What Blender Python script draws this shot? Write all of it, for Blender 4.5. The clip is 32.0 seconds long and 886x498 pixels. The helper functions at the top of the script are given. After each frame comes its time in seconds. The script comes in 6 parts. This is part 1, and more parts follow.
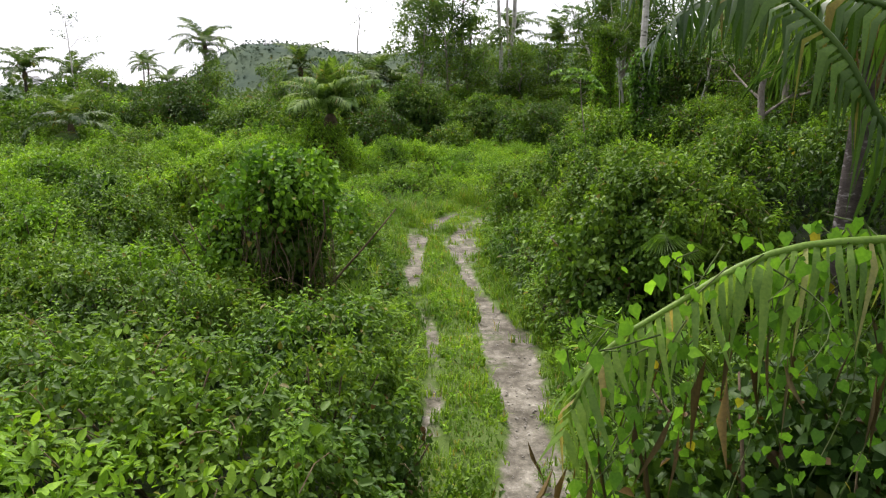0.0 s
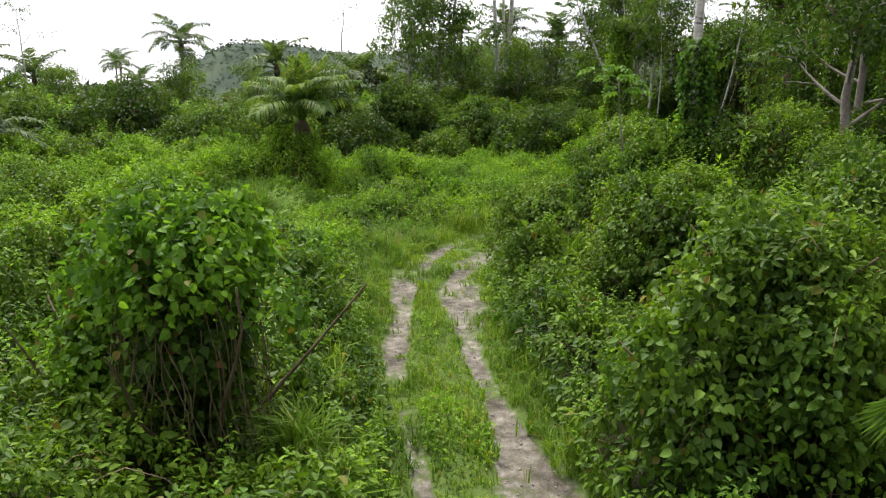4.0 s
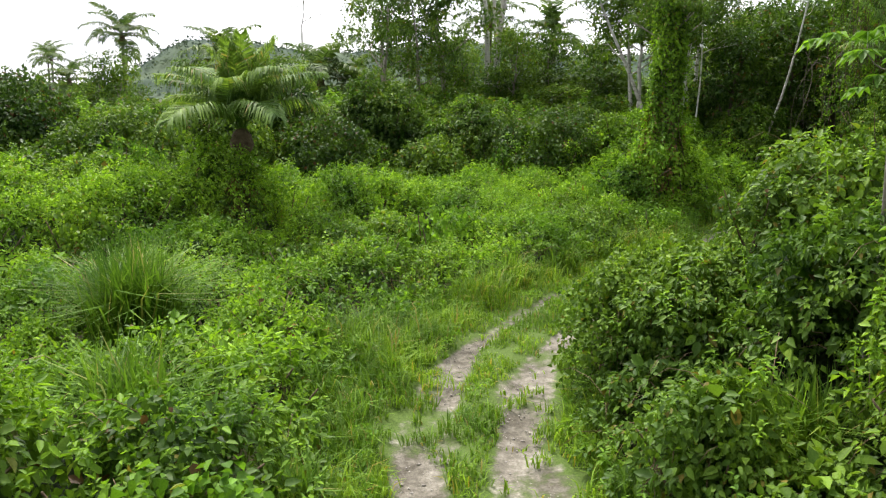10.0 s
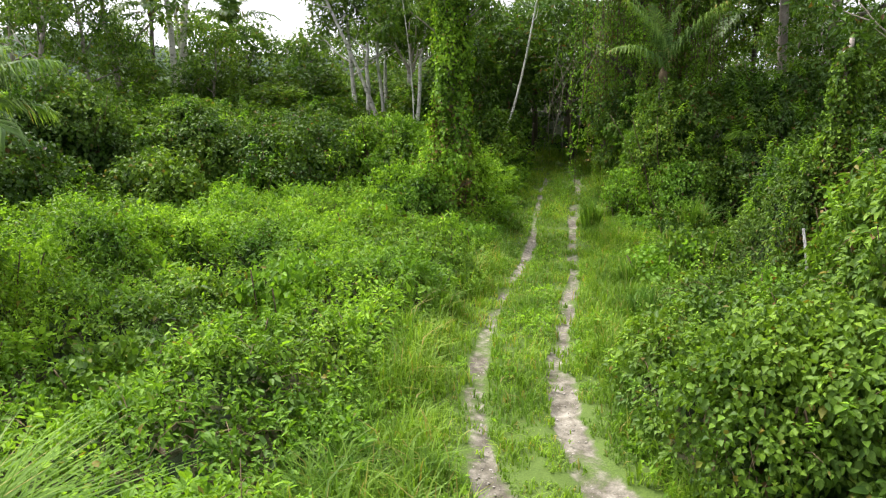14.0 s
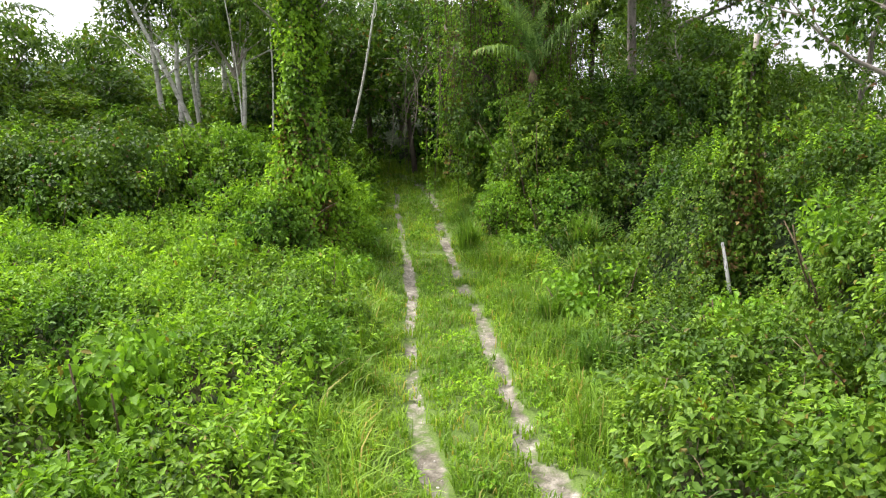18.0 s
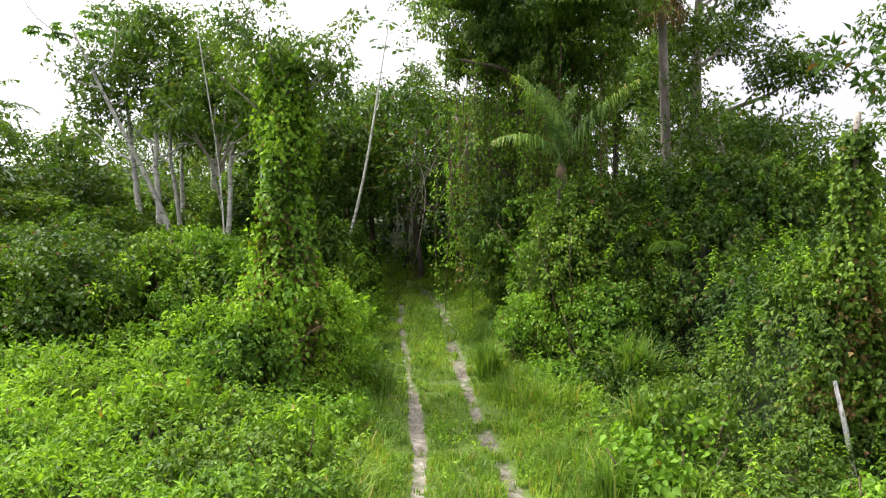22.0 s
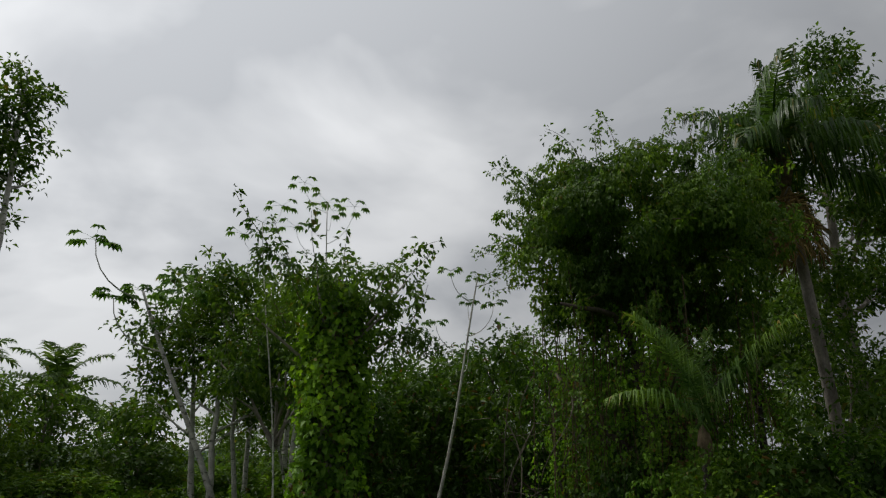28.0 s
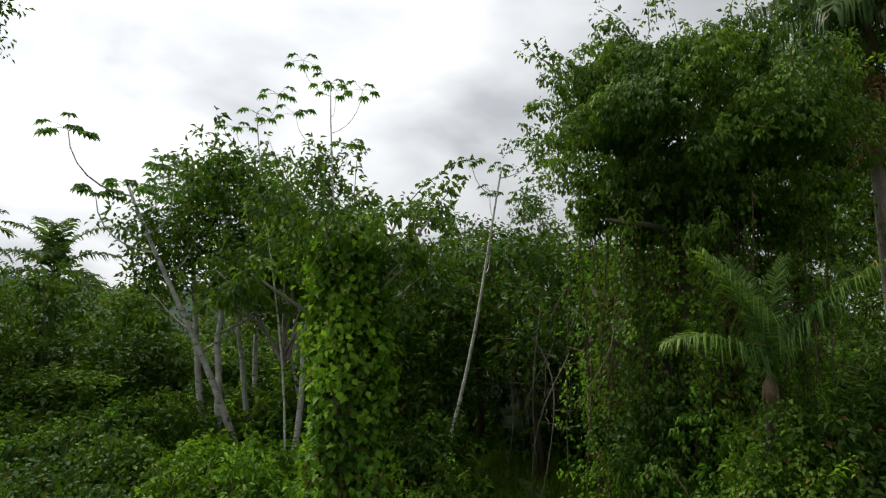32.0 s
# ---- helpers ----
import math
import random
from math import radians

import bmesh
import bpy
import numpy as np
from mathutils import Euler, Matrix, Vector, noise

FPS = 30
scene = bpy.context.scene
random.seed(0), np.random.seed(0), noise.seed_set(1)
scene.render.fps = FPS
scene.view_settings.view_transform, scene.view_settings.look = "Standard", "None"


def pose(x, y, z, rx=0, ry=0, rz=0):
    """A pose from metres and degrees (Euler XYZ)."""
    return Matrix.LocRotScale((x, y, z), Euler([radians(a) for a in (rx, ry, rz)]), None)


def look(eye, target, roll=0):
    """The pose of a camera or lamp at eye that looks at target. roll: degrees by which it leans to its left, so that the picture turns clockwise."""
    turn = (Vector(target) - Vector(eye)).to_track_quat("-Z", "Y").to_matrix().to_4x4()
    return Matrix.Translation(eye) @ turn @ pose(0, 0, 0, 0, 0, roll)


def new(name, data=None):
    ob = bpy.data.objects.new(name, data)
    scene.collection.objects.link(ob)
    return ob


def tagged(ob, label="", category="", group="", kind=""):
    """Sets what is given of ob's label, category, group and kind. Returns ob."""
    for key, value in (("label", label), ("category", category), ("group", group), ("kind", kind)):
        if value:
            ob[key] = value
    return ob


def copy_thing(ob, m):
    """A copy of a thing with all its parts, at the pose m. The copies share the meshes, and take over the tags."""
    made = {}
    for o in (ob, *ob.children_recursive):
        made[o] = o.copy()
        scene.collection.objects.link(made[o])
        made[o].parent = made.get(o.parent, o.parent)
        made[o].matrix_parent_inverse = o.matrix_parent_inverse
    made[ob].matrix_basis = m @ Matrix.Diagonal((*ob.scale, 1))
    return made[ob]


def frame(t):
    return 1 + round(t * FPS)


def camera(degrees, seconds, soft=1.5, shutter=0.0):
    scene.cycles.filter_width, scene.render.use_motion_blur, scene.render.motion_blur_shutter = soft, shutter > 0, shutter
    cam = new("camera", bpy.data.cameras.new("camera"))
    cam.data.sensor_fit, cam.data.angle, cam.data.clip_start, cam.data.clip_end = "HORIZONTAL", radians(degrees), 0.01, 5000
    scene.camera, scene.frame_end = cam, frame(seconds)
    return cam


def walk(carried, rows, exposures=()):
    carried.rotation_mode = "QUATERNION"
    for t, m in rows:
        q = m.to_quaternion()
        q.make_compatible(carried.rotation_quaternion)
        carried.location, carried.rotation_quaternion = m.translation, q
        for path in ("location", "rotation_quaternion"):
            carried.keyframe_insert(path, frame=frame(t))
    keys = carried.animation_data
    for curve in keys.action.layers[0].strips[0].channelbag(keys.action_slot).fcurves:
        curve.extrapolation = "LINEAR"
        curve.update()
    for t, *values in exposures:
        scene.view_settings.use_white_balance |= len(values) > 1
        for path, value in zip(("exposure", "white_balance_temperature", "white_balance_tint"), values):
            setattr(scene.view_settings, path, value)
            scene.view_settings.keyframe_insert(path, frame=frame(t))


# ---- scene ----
cam = camera(63.9, 32.0, soft=1.25)
METRES, EYE, TILT, LEAN, TURN = 46.0, 5.57, -12.2, 0.0, 0.0
ROWS = [
    (0.0, 0.0, 0.0, 0.0, -0.0, 0.0, -0.0),
    (0.5, 0.0016, 0.0174, 0.0052, 0.11, 0.02, -0.03),
    (1.0, 0.003, 0.0349, 0.0102, 0.18, 0.03, -0.07),
    (1.5, 0.0033, 0.0521, 0.0145, 0.22, 0.04, -0.08),
    (2.0, 0.0026, 0.0693, 0.0182, 0.25, 0.06, -0.11),
    (2.5, 0.0012, 0.0864, 0.0216, 0.28, 0.05, -0.14),
    (4.5, -0.0034, 0.1586, 0.0376, -1.36, 0.04, 0.16),
    (5.0, -0.0035, 0.1778, 0.042, -1.65, 0.04, 0.21),
    (5.5, -0.0031, 0.1972, 0.0463, -1.7, 0.06, 0.22),
    (6.0, -0.0023, 0.2168, 0.0505, -1.66, 0.06, 0.23),
    (6.5, -0.0012, 0.2367, 0.0547, -1.6, 0.06, 0.23),
    (7.0, -0.0002, 0.2563, 0.059, -1.55, 0.06, 0.23),
    (7.5, 0.0008, 0.2762, 0.0633, -1.49, 0.03, 0.23),
    (8.0, 0.0012, 0.2962, 0.0674, -1.42, 0.04, 0.21),
    (8.5, -0.0005, 0.3152, 0.0714, -1.43, 0.03, 0.21),
    (9.0, -0.0061, 0.3348, 0.0753, -1.82, 0.03, 0.22),
    (9.5, -0.0156, 0.355, 0.0796, -2.65, 0.01, 0.34),
    (10.0, -0.0278, 0.3756, 0.0839, -3.69, -0.01, 0.52),
    (10.5, -0.0407, 0.397, 0.0885, -6.67, -0.07, 1.06),
    (11.0, -0.0541, 0.4178, 0.0931, -10.5, -0.19, 1.78),
    (11.5, -0.0676, 0.4381, 0.0975, -14.21, -0.33, 2.49),
    (12.0, -0.0812, 0.4579, 0.1022, -17.88, -0.53, 3.24),
    (12.5, -0.0943, 0.4778, 0.1065, -21.55, -0.73, 3.93),
    (13.0, -0.1064, 0.4973, 0.1111, -25.22, -1.03, 4.66),
    (13.5, -0.1165, 0.5164, 0.1151, -28.95, -1.33, 5.36),
    (14.0, -0.1238, 0.5345, 0.119, -32.74, -1.7, 6.06),
    (14.5, -0.1277, 0.5516, 0.1223, -36.59, -2.09, 6.76),
    (15.0, -0.129, 0.5677, 0.1253, -40.36, -2.52, 7.41),
    (15.5, -0.1281, 0.5826, 0.128, -43.76, -2.94, 7.98),
    (17.5, -0.1085, 0.6311, 0.1364, -48.67, -3.66, 8.97),
    (18.0, -0.1007, 0.6412, 0.1385, -48.6, -3.0, 9.05),
    (18.5, -0.0925, 0.6507, 0.1404, -48.55, -1.18, 9.13),
    (19.0, -0.0837, 0.6596, 0.1423, -48.48, 0.5, 9.22),
    (19.5, -0.0747, 0.6684, 0.1441, -48.43, 1.94, 9.25),
    (20.0, -0.0653, 0.6775, 0.1458, -48.38, 3.36, 9.3),
    (20.5, -0.0556, 0.6863, 0.1475, -48.32, 4.59, 9.32),
    (21.0, -0.0458, 0.6949, 0.1494, -48.27, 5.2, 9.31),
    (21.5, -0.0356, 0.7034, 0.1517, -48.22, 5.18, 9.3),
    (22.0, -0.0255, 0.7119, 0.1536, -48.16, 4.98, 9.3),
    (22.5, -0.0152, 0.7203, 0.1553, -48.05, 3.84, 9.29),
    (23.0, -0.0053, 0.7284, 0.1571, -47.47, 2.25, 9.21),
    (23.5, 0.005, 0.7367, 0.159, -46.9, 1.07, 9.13),
    (24.0, 0.0151, 0.7446, 0.1606, -46.31, 1.11, 9.06),
    (24.5, 0.0258, 0.7529, 0.1622, -45.95, 1.13, 9.02),
    (26.5, 0.0609, 0.7792, 0.167, -41.9, 1.76, 8.43),
    (27.0, 0.0628, 0.7795, 0.1683, -40.4, 9.43, 8.1),
    (27.5, 0.0618, 0.7787, 0.1665, -39.81, 23.47, 7.84),
    (28.0, 0.0599, 0.7784, 0.1665, -39.79, 28.61, 7.74),
    (28.5, 0.0593, 0.7808, 0.1667, -39.75, 28.61, 7.7),
    (29.0, 0.0592, 0.7826, 0.1749, -39.73, 28.51, 7.66),
    (29.5, 0.0594, 0.7843, 0.1847, -39.69, 28.44, 7.66),
    (30.0, 0.0616, 0.7878, 0.1942, -39.67, 26.82, 7.62),
    (30.5, 0.0654, 0.7934, 0.2036, -39.64, 23.26, 7.62),
    (31.0, 0.0706, 0.7995, 0.2138, -39.59, 19.93, 7.63),
    (31.5, 0.0765, 0.8058, 0.2236, -39.54, 17.54, 7.64),
    (32.0, 0.0833, 0.8124, 0.2325, -39.5, 15.73, 7.66),
]
EXPOSURES = [(0.0, 0.27, 6500, 18), (7.0, 0.37, 6500, 18), (9.0, 0.49, 6500, 16), (13.0, 0.84, 6500, 16), (15.0, 0.92, 6500, 17), (18.0, 1.07, 6500, 17), (20.0, 1.0, 6500, 16), (22.5, 1.08, 6500, 21), (24.5, 1.22, 6500, 22), (26.4, 1.2, 6500, 20), (27.0, 1.48, 6500, 16), (27.3, 0.66, 6500, 10), (27.6, -0.74, 6500, 10), (28.0, -1.14, 6500, 10), (30.0, -1.14, 6500, 10), (31.0, -0.84, 6500, 10), (32.0, -0.46, 6500, 10)]
walk(cam, [(t, pose(0, 0, EYE, TILT, LEAN, TURN) @ pose(METRES * x, METRES * y, METRES * z, 90 + pitch, roll, yaw)) for t, x, y, z, yaw, pitch, roll in ROWS], EXPOSURES)

# ---------------------------------------------------------------- world and light
SUN_EL, SUN_ROT = radians(58), radians(-20)
CLOUD_SHIFT = (0.35, 0.2, 0.1)
world = bpy.data.worlds.new("overcast_sky")
scene.world = world
world.use_nodes = True
wt = world.node_tree
wt.nodes.clear()


def wnode(kind, **values):
    n = wt.nodes.new(kind)
    for k, v in values.items():
        n.inputs[k].default_value = v
    return n


w_out, w_bg = wnode("ShaderNodeOutputWorld"), wnode("ShaderNodeBackground", Strength=1.5)
w_sky = wnode("ShaderNodeTexSky")
w_sky.sky_type, w_sky.sun_disc, w_sky.sun_elevation, w_sky.sun_rotation = "NISHITA", False, SUN_EL, SUN_ROT
w_scale = wnode("ShaderNodeMix")
w_scale.data_type, w_scale.blend_type = "RGBA", "MULTIPLY"
w_scale.inputs[0].default_value, w_scale.inputs[7].default_value = 1.0, (0.09, 0.09, 0.09, 1)
w_co = wnode("ShaderNodeTexCoord")
# a flat layer of cloud: the looking direction carried up to its height
w_sep = wnode("ShaderNodeSeparateXYZ")
w_high = wnode("ShaderNodeMath")
w_high.operation = "ADD"
w_high.inputs[1].default_value = 0.32
w_div = wnode("ShaderNodeVectorMath")
w_div.operation = "DIVIDE"
w_cmb = wnode("ShaderNodeCombineXYZ")
w_map = wnode("ShaderNodeMapping")
w_map.inputs["Location"].default_value = CLOUD_SHIFT
w_big = wnode("ShaderNodeTexNoise", Scale=1.9, Detail=5.0, Roughness=0.48, Distortion=0.35)
w_ramp = wnode("ShaderNodeValToRGB")
w_ramp.color_ramp.elements[0].position, w_ramp.color_ramp.elements[0].color = 0.38, (0.86, 0.89, 0.93, 1)
w_ramp.color_ramp.elements[1].position, w_ramp.color_ramp.elements[1].color = 0.6, (1.42, 1.44, 1.46, 1)
w_mix = wnode("ShaderNodeMix")
w_mix.data_type = "RGBA"
w_mix.inputs[0].default_value = 0.93
# the cloud is brightest towards the veiled sun
w_dot = wnode("ShaderNodeVectorMath")
w_dot.operation = "DOT_PRODUCT"
w_dot.inputs[1].default_value = (-0.18, 0.49, 0.85)
w_glow = wnode("ShaderNodeMapRange")
for key, value in (("From Min", 0.26), ("From Max", 0.97), ("To Min", 0.36), ("To Max", 1.22)):
    w_glow.inputs[key].default_value = value
w_lit = wnode("ShaderNodeVectorMath")
w_lit.operation = "SCALE"
for a, b in ((w_co.outputs["Generated"], w_dot.inputs[0]), (w_dot.outputs["Value"], w_glow.inputs[0]), (w_glow.outputs[0], w_lit.inputs["Scale"]), (w_ramp.outputs[0], w_lit.inputs[0])):
    wt.links.new(a, b)
for a, b in ((w_sky.outputs[0], w_scale.inputs[6]), (w_co.outputs["Generated"], w_sep.inputs[0]), (w_sep.outputs[2], w_high.inputs[0]), (w_high.outputs[0], w_cmb.inputs[0]), (w_high.outputs[0], w_cmb.inputs[1]), (w_high.outputs[0], w_cmb.inputs[2]),
             (w_co.outputs["Generated"], w_div.inputs[0]), (w_cmb.outputs[0], w_div.inputs[1]), (w_div.outputs[0], w_map.inputs[0]), (w_map.outputs[0], w_big.inputs["Vector"]), (w_big.outputs[0], w_ramp.inputs[0]),
             (w_scale.outputs[2], w_mix.inputs[6]), (w_lit.outputs[0], w_mix.inputs[7]), (w_mix.outputs[2], w_bg.inputs[0]), (w_bg.outputs[0], w_out.inputs[0])):
    wt.links.new(a, b)

sun_data = bpy.data.lights.new("sun", "SUN")
sun_data.energy, sun_data.angle, sun_data.color = 3.9, radians(14), (1.0, 0.96, 0.88)
sun = new("sun", sun_data)
SUN_WAY = Vector((-0.18, 0.49, 0.85)).normalized()
sun.matrix_world = look(Vector((0, 30, 0)) + 90 * SUN_WAY, (0, 30, 0))

# ---------------------------------------------------------------- materials


def material(name):
    m = bpy.data.materials.new(name)
    m.use_nodes = True
    nt = m.node_tree
    nt.nodes.clear()
    return m, nt


def add(nt, kind, **values):
    n = nt.nodes.new(kind)
    for k, v in values.items():
        n.inputs[k.replace("_", " ")].default_value = v
    return n


def ramp(nt, stops):
    n = nt.nodes.new("ShaderNodeValToRGB")
    e = n.color_ramp.elements
    while len(e) < len(stops):
        e.new(0.5)
    for el, (p, c) in zip(e, stops):
        el.position, el.color = p, (*c, 1)
    return n


def rgbmix(nt, a, b, fac, blend="MIX"):
    n = nt.nodes.new("ShaderNodeMix")
    n.data_type, n.blend_type = "RGBA", blend
    if isinstance(fac, (int, float)):
        n.inputs[0].default_value = fac
    else:
        nt.links.new(fac, n.inputs[0])
    for v, i in ((a, 6), (b, 7)):
        if isinstance(v, tuple):
            n.inputs[i].default_value = (*v, 1)
        else:
            nt.links.new(v, n.inputs[i])
    return n.outputs[2]


def leaf_material(name, dark, light, old=(0.17, 0.15, 0.035), old_share=0.012, through_share=0.35, rough=0.5, patch=0.42):
    """Foliage: every leaf its own shade, patches of lighter and darker growth, some yellowed leaves."""
    m, nt = material(name)
    out = add(nt, "ShaderNodeOutputMaterial")
    geo = add(nt, "ShaderNodeNewGeometry")
    mid = tuple((a + b) / 2 for a, b in zip(dark, light))
    low, high = (tuple(0.3 * a + 0.7 * b for a, b in zip(mid, c)) for c in (dark, light))
    r = ramp(nt, [(0.0, low), (0.45, mid), (0.85, high), (0.985 - old_share, tuple(1.25 * a for a in light)), (1.0 - old_share, old)])
    nt.links.new(geo.outputs["Random Per Island"], r.inputs[0])
    n = add(nt, "ShaderNodeTexNoise", Scale=patch, Detail=3.0)
    nt.links.new(geo.outputs["Position"], n.inputs["Vector"])
    tone = ramp(nt, [(0.32, (0.5, 0.6, 0.66)), (0.68, (1.38, 1.28, 1.0))])
    nt.links.new(n.outputs[0], tone.inputs[0])
    col = rgbmix(nt, r.outputs[0], tone.outputs[0], 1.0, "MULTIPLY")
    fine = add(nt, "ShaderNodeTexNoise", Scale=45.0, Detail=2.0)
    nt.links.new(geo.outputs["Position"], fine.inputs["Vector"])
    veins = ramp(nt, [(0.3, (0.78, 0.82, 0.8)), (0.7, (1.15, 1.1, 1.05))])
    nt.links.new(fine.outputs[0], veins.inputs[0])
    col = rgbmix(nt, col, veins.outputs[0], 1.0, "MULTIPLY")
    bs = add(nt, "ShaderNodeBsdfPrincipled", Roughness=rough)
    bs.inputs["Specular IOR Level"].default_value = 0.17
    tr = add(nt, "ShaderNodeBsdfTranslucent")
    mix = add(nt, "ShaderNodeMixShader")
    mix.inputs[0].default_value = through_share
    nt.links.new(col, bs.inputs["Base Color"])
    warm = rgbmix(nt, col, (1.38, 1.38, 0.62), 1.0, "MULTIPLY")
    nt.links.new(warm, tr.inputs["Color"])
    nt.links.new(bs.outputs[0], mix.inputs[1])
    nt.links.new(tr.outputs[0], mix.inputs[2])
    nt.links.new(mix.outputs[0], out.inputs[0])
    return m


def rough_material(name, low, high, scale=3.0, rough=0.9, bump=0.3, streak=1.0, spots=None):
    """Bark, soil and the like: two scales of variation and relief; streak stretches the grain upwards."""
    m, nt = material(name)
    out = add(nt, "ShaderNodeOutputMaterial")
    co = add(nt, "ShaderNodeTexCoord")
    mp = add(nt, "ShaderNodeMapping")
    mp.inputs["Scale"].default_value = (1, 1, 1 / streak)
    nt.links.new(co.outputs["Object"], mp.inputs[0])
    a = add(nt, "ShaderNodeTexNoise", Scale=scale, Detail=6.0, Roughness=0.65)
    b = add(nt, "ShaderNodeTexNoise", Scale=scale * 9, Detail=4.0, Roughness=0.7)
    for t in (a, b):
        nt.links.new(mp.outputs[0], t.inputs["Vector"])
    r = ramp(nt, [(0.32, low), (0.68, high)])
    nt.links.new(a.outputs[0], r.inputs[0])
    g = ramp(nt, [(0.3, (0.7, 0.7, 0.7)), (0.7, (1.25, 1.25, 1.25))])
    nt.links.new(b.outputs[0], g.inputs[0])
    col = rgbmix(nt, r.outputs[0], g.outputs[0], 1.0, "MULTIPLY")
    if spots:
        v = add(nt, "ShaderNodeTexNoise", Scale=scale * 2.2, Detail=3.0)
        nt.links.new(mp.outputs[0], v.inputs["Vector"])
        s = ramp(nt, [(0.58, (0, 0, 0)), (0.66, (1, 1, 1))])
        nt.links.new(v.outputs[0], s.inputs[0])
        col = rgbmix(nt, col, spots, s.outputs[0])
    bs = add(nt, "ShaderNodeBsdfPrincipled", Roughness=rough)
    bs.inputs["Specular IOR Level"].default_value = 0.2
    bp = add(nt, "ShaderNodeBump", Strength=bump, Distance=0.05)
    nt.links.new(b.outputs[0], bp.inputs["Height"])
    nt.links.new(bp.outputs[0], bs.inputs["Normal"])
    nt.links.new(col, bs.inputs["Base Color"])
    nt.links.new(bs.outputs[0], out.inputs[0])
    return m


def track_material():
    """Pale sandy ruts between damp dark soil, driven by the track's own bare-soil attribute."""
    m, nt = material("track_soil")
    out = add(nt, "ShaderNodeOutputMaterial")
    geo = add(nt, "ShaderNodeNewGeometry")
    at = add(nt, "ShaderNodeAttribute")
    at.attribute_name = "bare"
    big, mid, fine = (add(nt, "ShaderNodeTexNoise", Scale=s, Detail=5.0, Roughness=0.65) for s in (0.9, 4.5, 30.0))
    stone = add(nt, "ShaderNodeTexVoronoi", Scale=14.0)
    for n in (big, mid, fine, stone):
        nt.links.new(geo.outputs["Position"], n.inputs["Vector"])
    sand = ramp(nt, [(0.3, (0.088, 0.08, 0.062)), (0.5, (0.185, 0.172, 0.14)), (0.7, (0.31, 0.294, 0.25))])
    nt.links.new(mid.outputs[0], sand.inputs[0])
    damp = ramp(nt, [(0.38, (0.5, 0.48, 0.44)), (0.62, (1.12, 1.11, 1.08))])
    nt.links.new(big.outputs[0], damp.inputs[0])
    col = rgbmix(nt, sand.outputs[0], damp.outputs[0], 1.0, "MULTIPLY")
    grit = ramp(nt, [(0.3, (0.72, 0.72, 0.72)), (0.7, (1.2, 1.2, 1.2))])
    nt.links.new(fine.outputs[0], grit.inputs[0])
    col = rgbmix(nt, col, grit.outputs[0], 1.0, "MULTIPLY")
    peb = ramp(nt, [(0.1, (1.18, 1.17, 1.15)), (0.4, (0.92, 0.92, 0.92))])
    nt.links.new(stone.outputs["Distance"], peb.inputs[0])
    col = rgbmix(nt, col, peb.outputs[0], 0.7, "MULTIPLY")
    wob = add(nt, "ShaderNodeMath")
    wob.operation = "MULTIPLY_ADD"
    wob.inputs[1].default_value, wob.inputs[2].default_value = 1.1, -0.55
    nt.links.new(mid.outputs[0], wob.inputs[0])
    sm = add(nt, "ShaderNodeMath")
    sm.operation = "ADD"
    nt.links.new(wob.outputs[0], sm.inputs[0])
    nt.links.new(at.outputs["Fac"], sm.inputs[1])
    edge = ramp(nt, [(0.36, (0, 0, 0)), (0.72, (1, 1, 1))])
    nt.links.new(sm.outputs[0], edge.inputs[0])
    turf = ramp(nt, [(0.35, (0.05, 0.085, 0.016)), (0.65, (0.09, 0.14, 0.026))])
    nt.links.new(fine.outputs[0], turf.inputs[0])
    col = rgbmix(nt, turf.outputs[0], col, edge.outputs[0])
    bs = add(nt, "ShaderNodeBsdfPrincipled", Roughness=0.93)
    bs.inputs["Specular IOR Level"].default_value = 0.2
    bp = add(nt, "ShaderNodeBump", Strength=0.6, Distance=0.04)
    nt.links.new(mid.outputs[0], bp.inputs["Height"])
    bp2 = add(nt, "ShaderNodeBump", Strength=0.5, Distance=0.015)
    nt.links.new(fine.outputs[0], bp2.inputs["Height"])
    nt.links.new(bp.outputs[0], bp2.inputs["Normal"])
    nt.links.new(bp2.outputs[0], bs.inputs["Normal"])
    nt.links.new(col, bs.inputs["Base Color"])
    nt.links.new(bs.outputs[0], out.inputs[0])
    return m


LEAF_MID = leaf_material("leaf_mid", (0.036, 0.09, 0.012), (0.145, 0.26, 0.03))
LEAF_BRIGHT = leaf_material("leaf_bright", (0.065, 0.16, 0.014), (0.2, 0.37, 0.034), old_share=0.006, through_share=0.4)
LEAF_DEEP = leaf_material("leaf_deep", (0.034, 0.086, 0.013), (0.135, 0.245, 0.032))
# dark-leaved plants, and leaves whose colour stands in for deep shade
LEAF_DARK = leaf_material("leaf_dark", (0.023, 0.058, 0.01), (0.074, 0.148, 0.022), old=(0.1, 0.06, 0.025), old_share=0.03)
LEAF_TREE = leaf_material("leaf_tree", (0.03, 0.073, 0.012), (0.108, 0.2, 0.028), old=(0.13, 0.13, 0.03), old_share=0.02)
# duller and bluer than near leaves: distance haze mixed into the colour
LEAF_FAR_HAZE = leaf_material("leaf_far_haze", (0.042, 0.085, 0.034), (0.11, 0.175, 0.066), old_share=0.01, patch=0.06)
# greyed blue-green: the hill's haze is part of its base colour
LEAF_HILL_HAZE = leaf_material("leaf_hill_haze", (0.06, 0.095, 0.072), (0.088, 0.128, 0.096), old_share=0.001, through_share=0.1, rough=0.95, patch=0.03)
LEAF_VINE = leaf_material("leaf_vine", (0.055, 0.14, 0.014), (0.17, 0.34, 0.035), old_share=0.012, through_share=0.4)
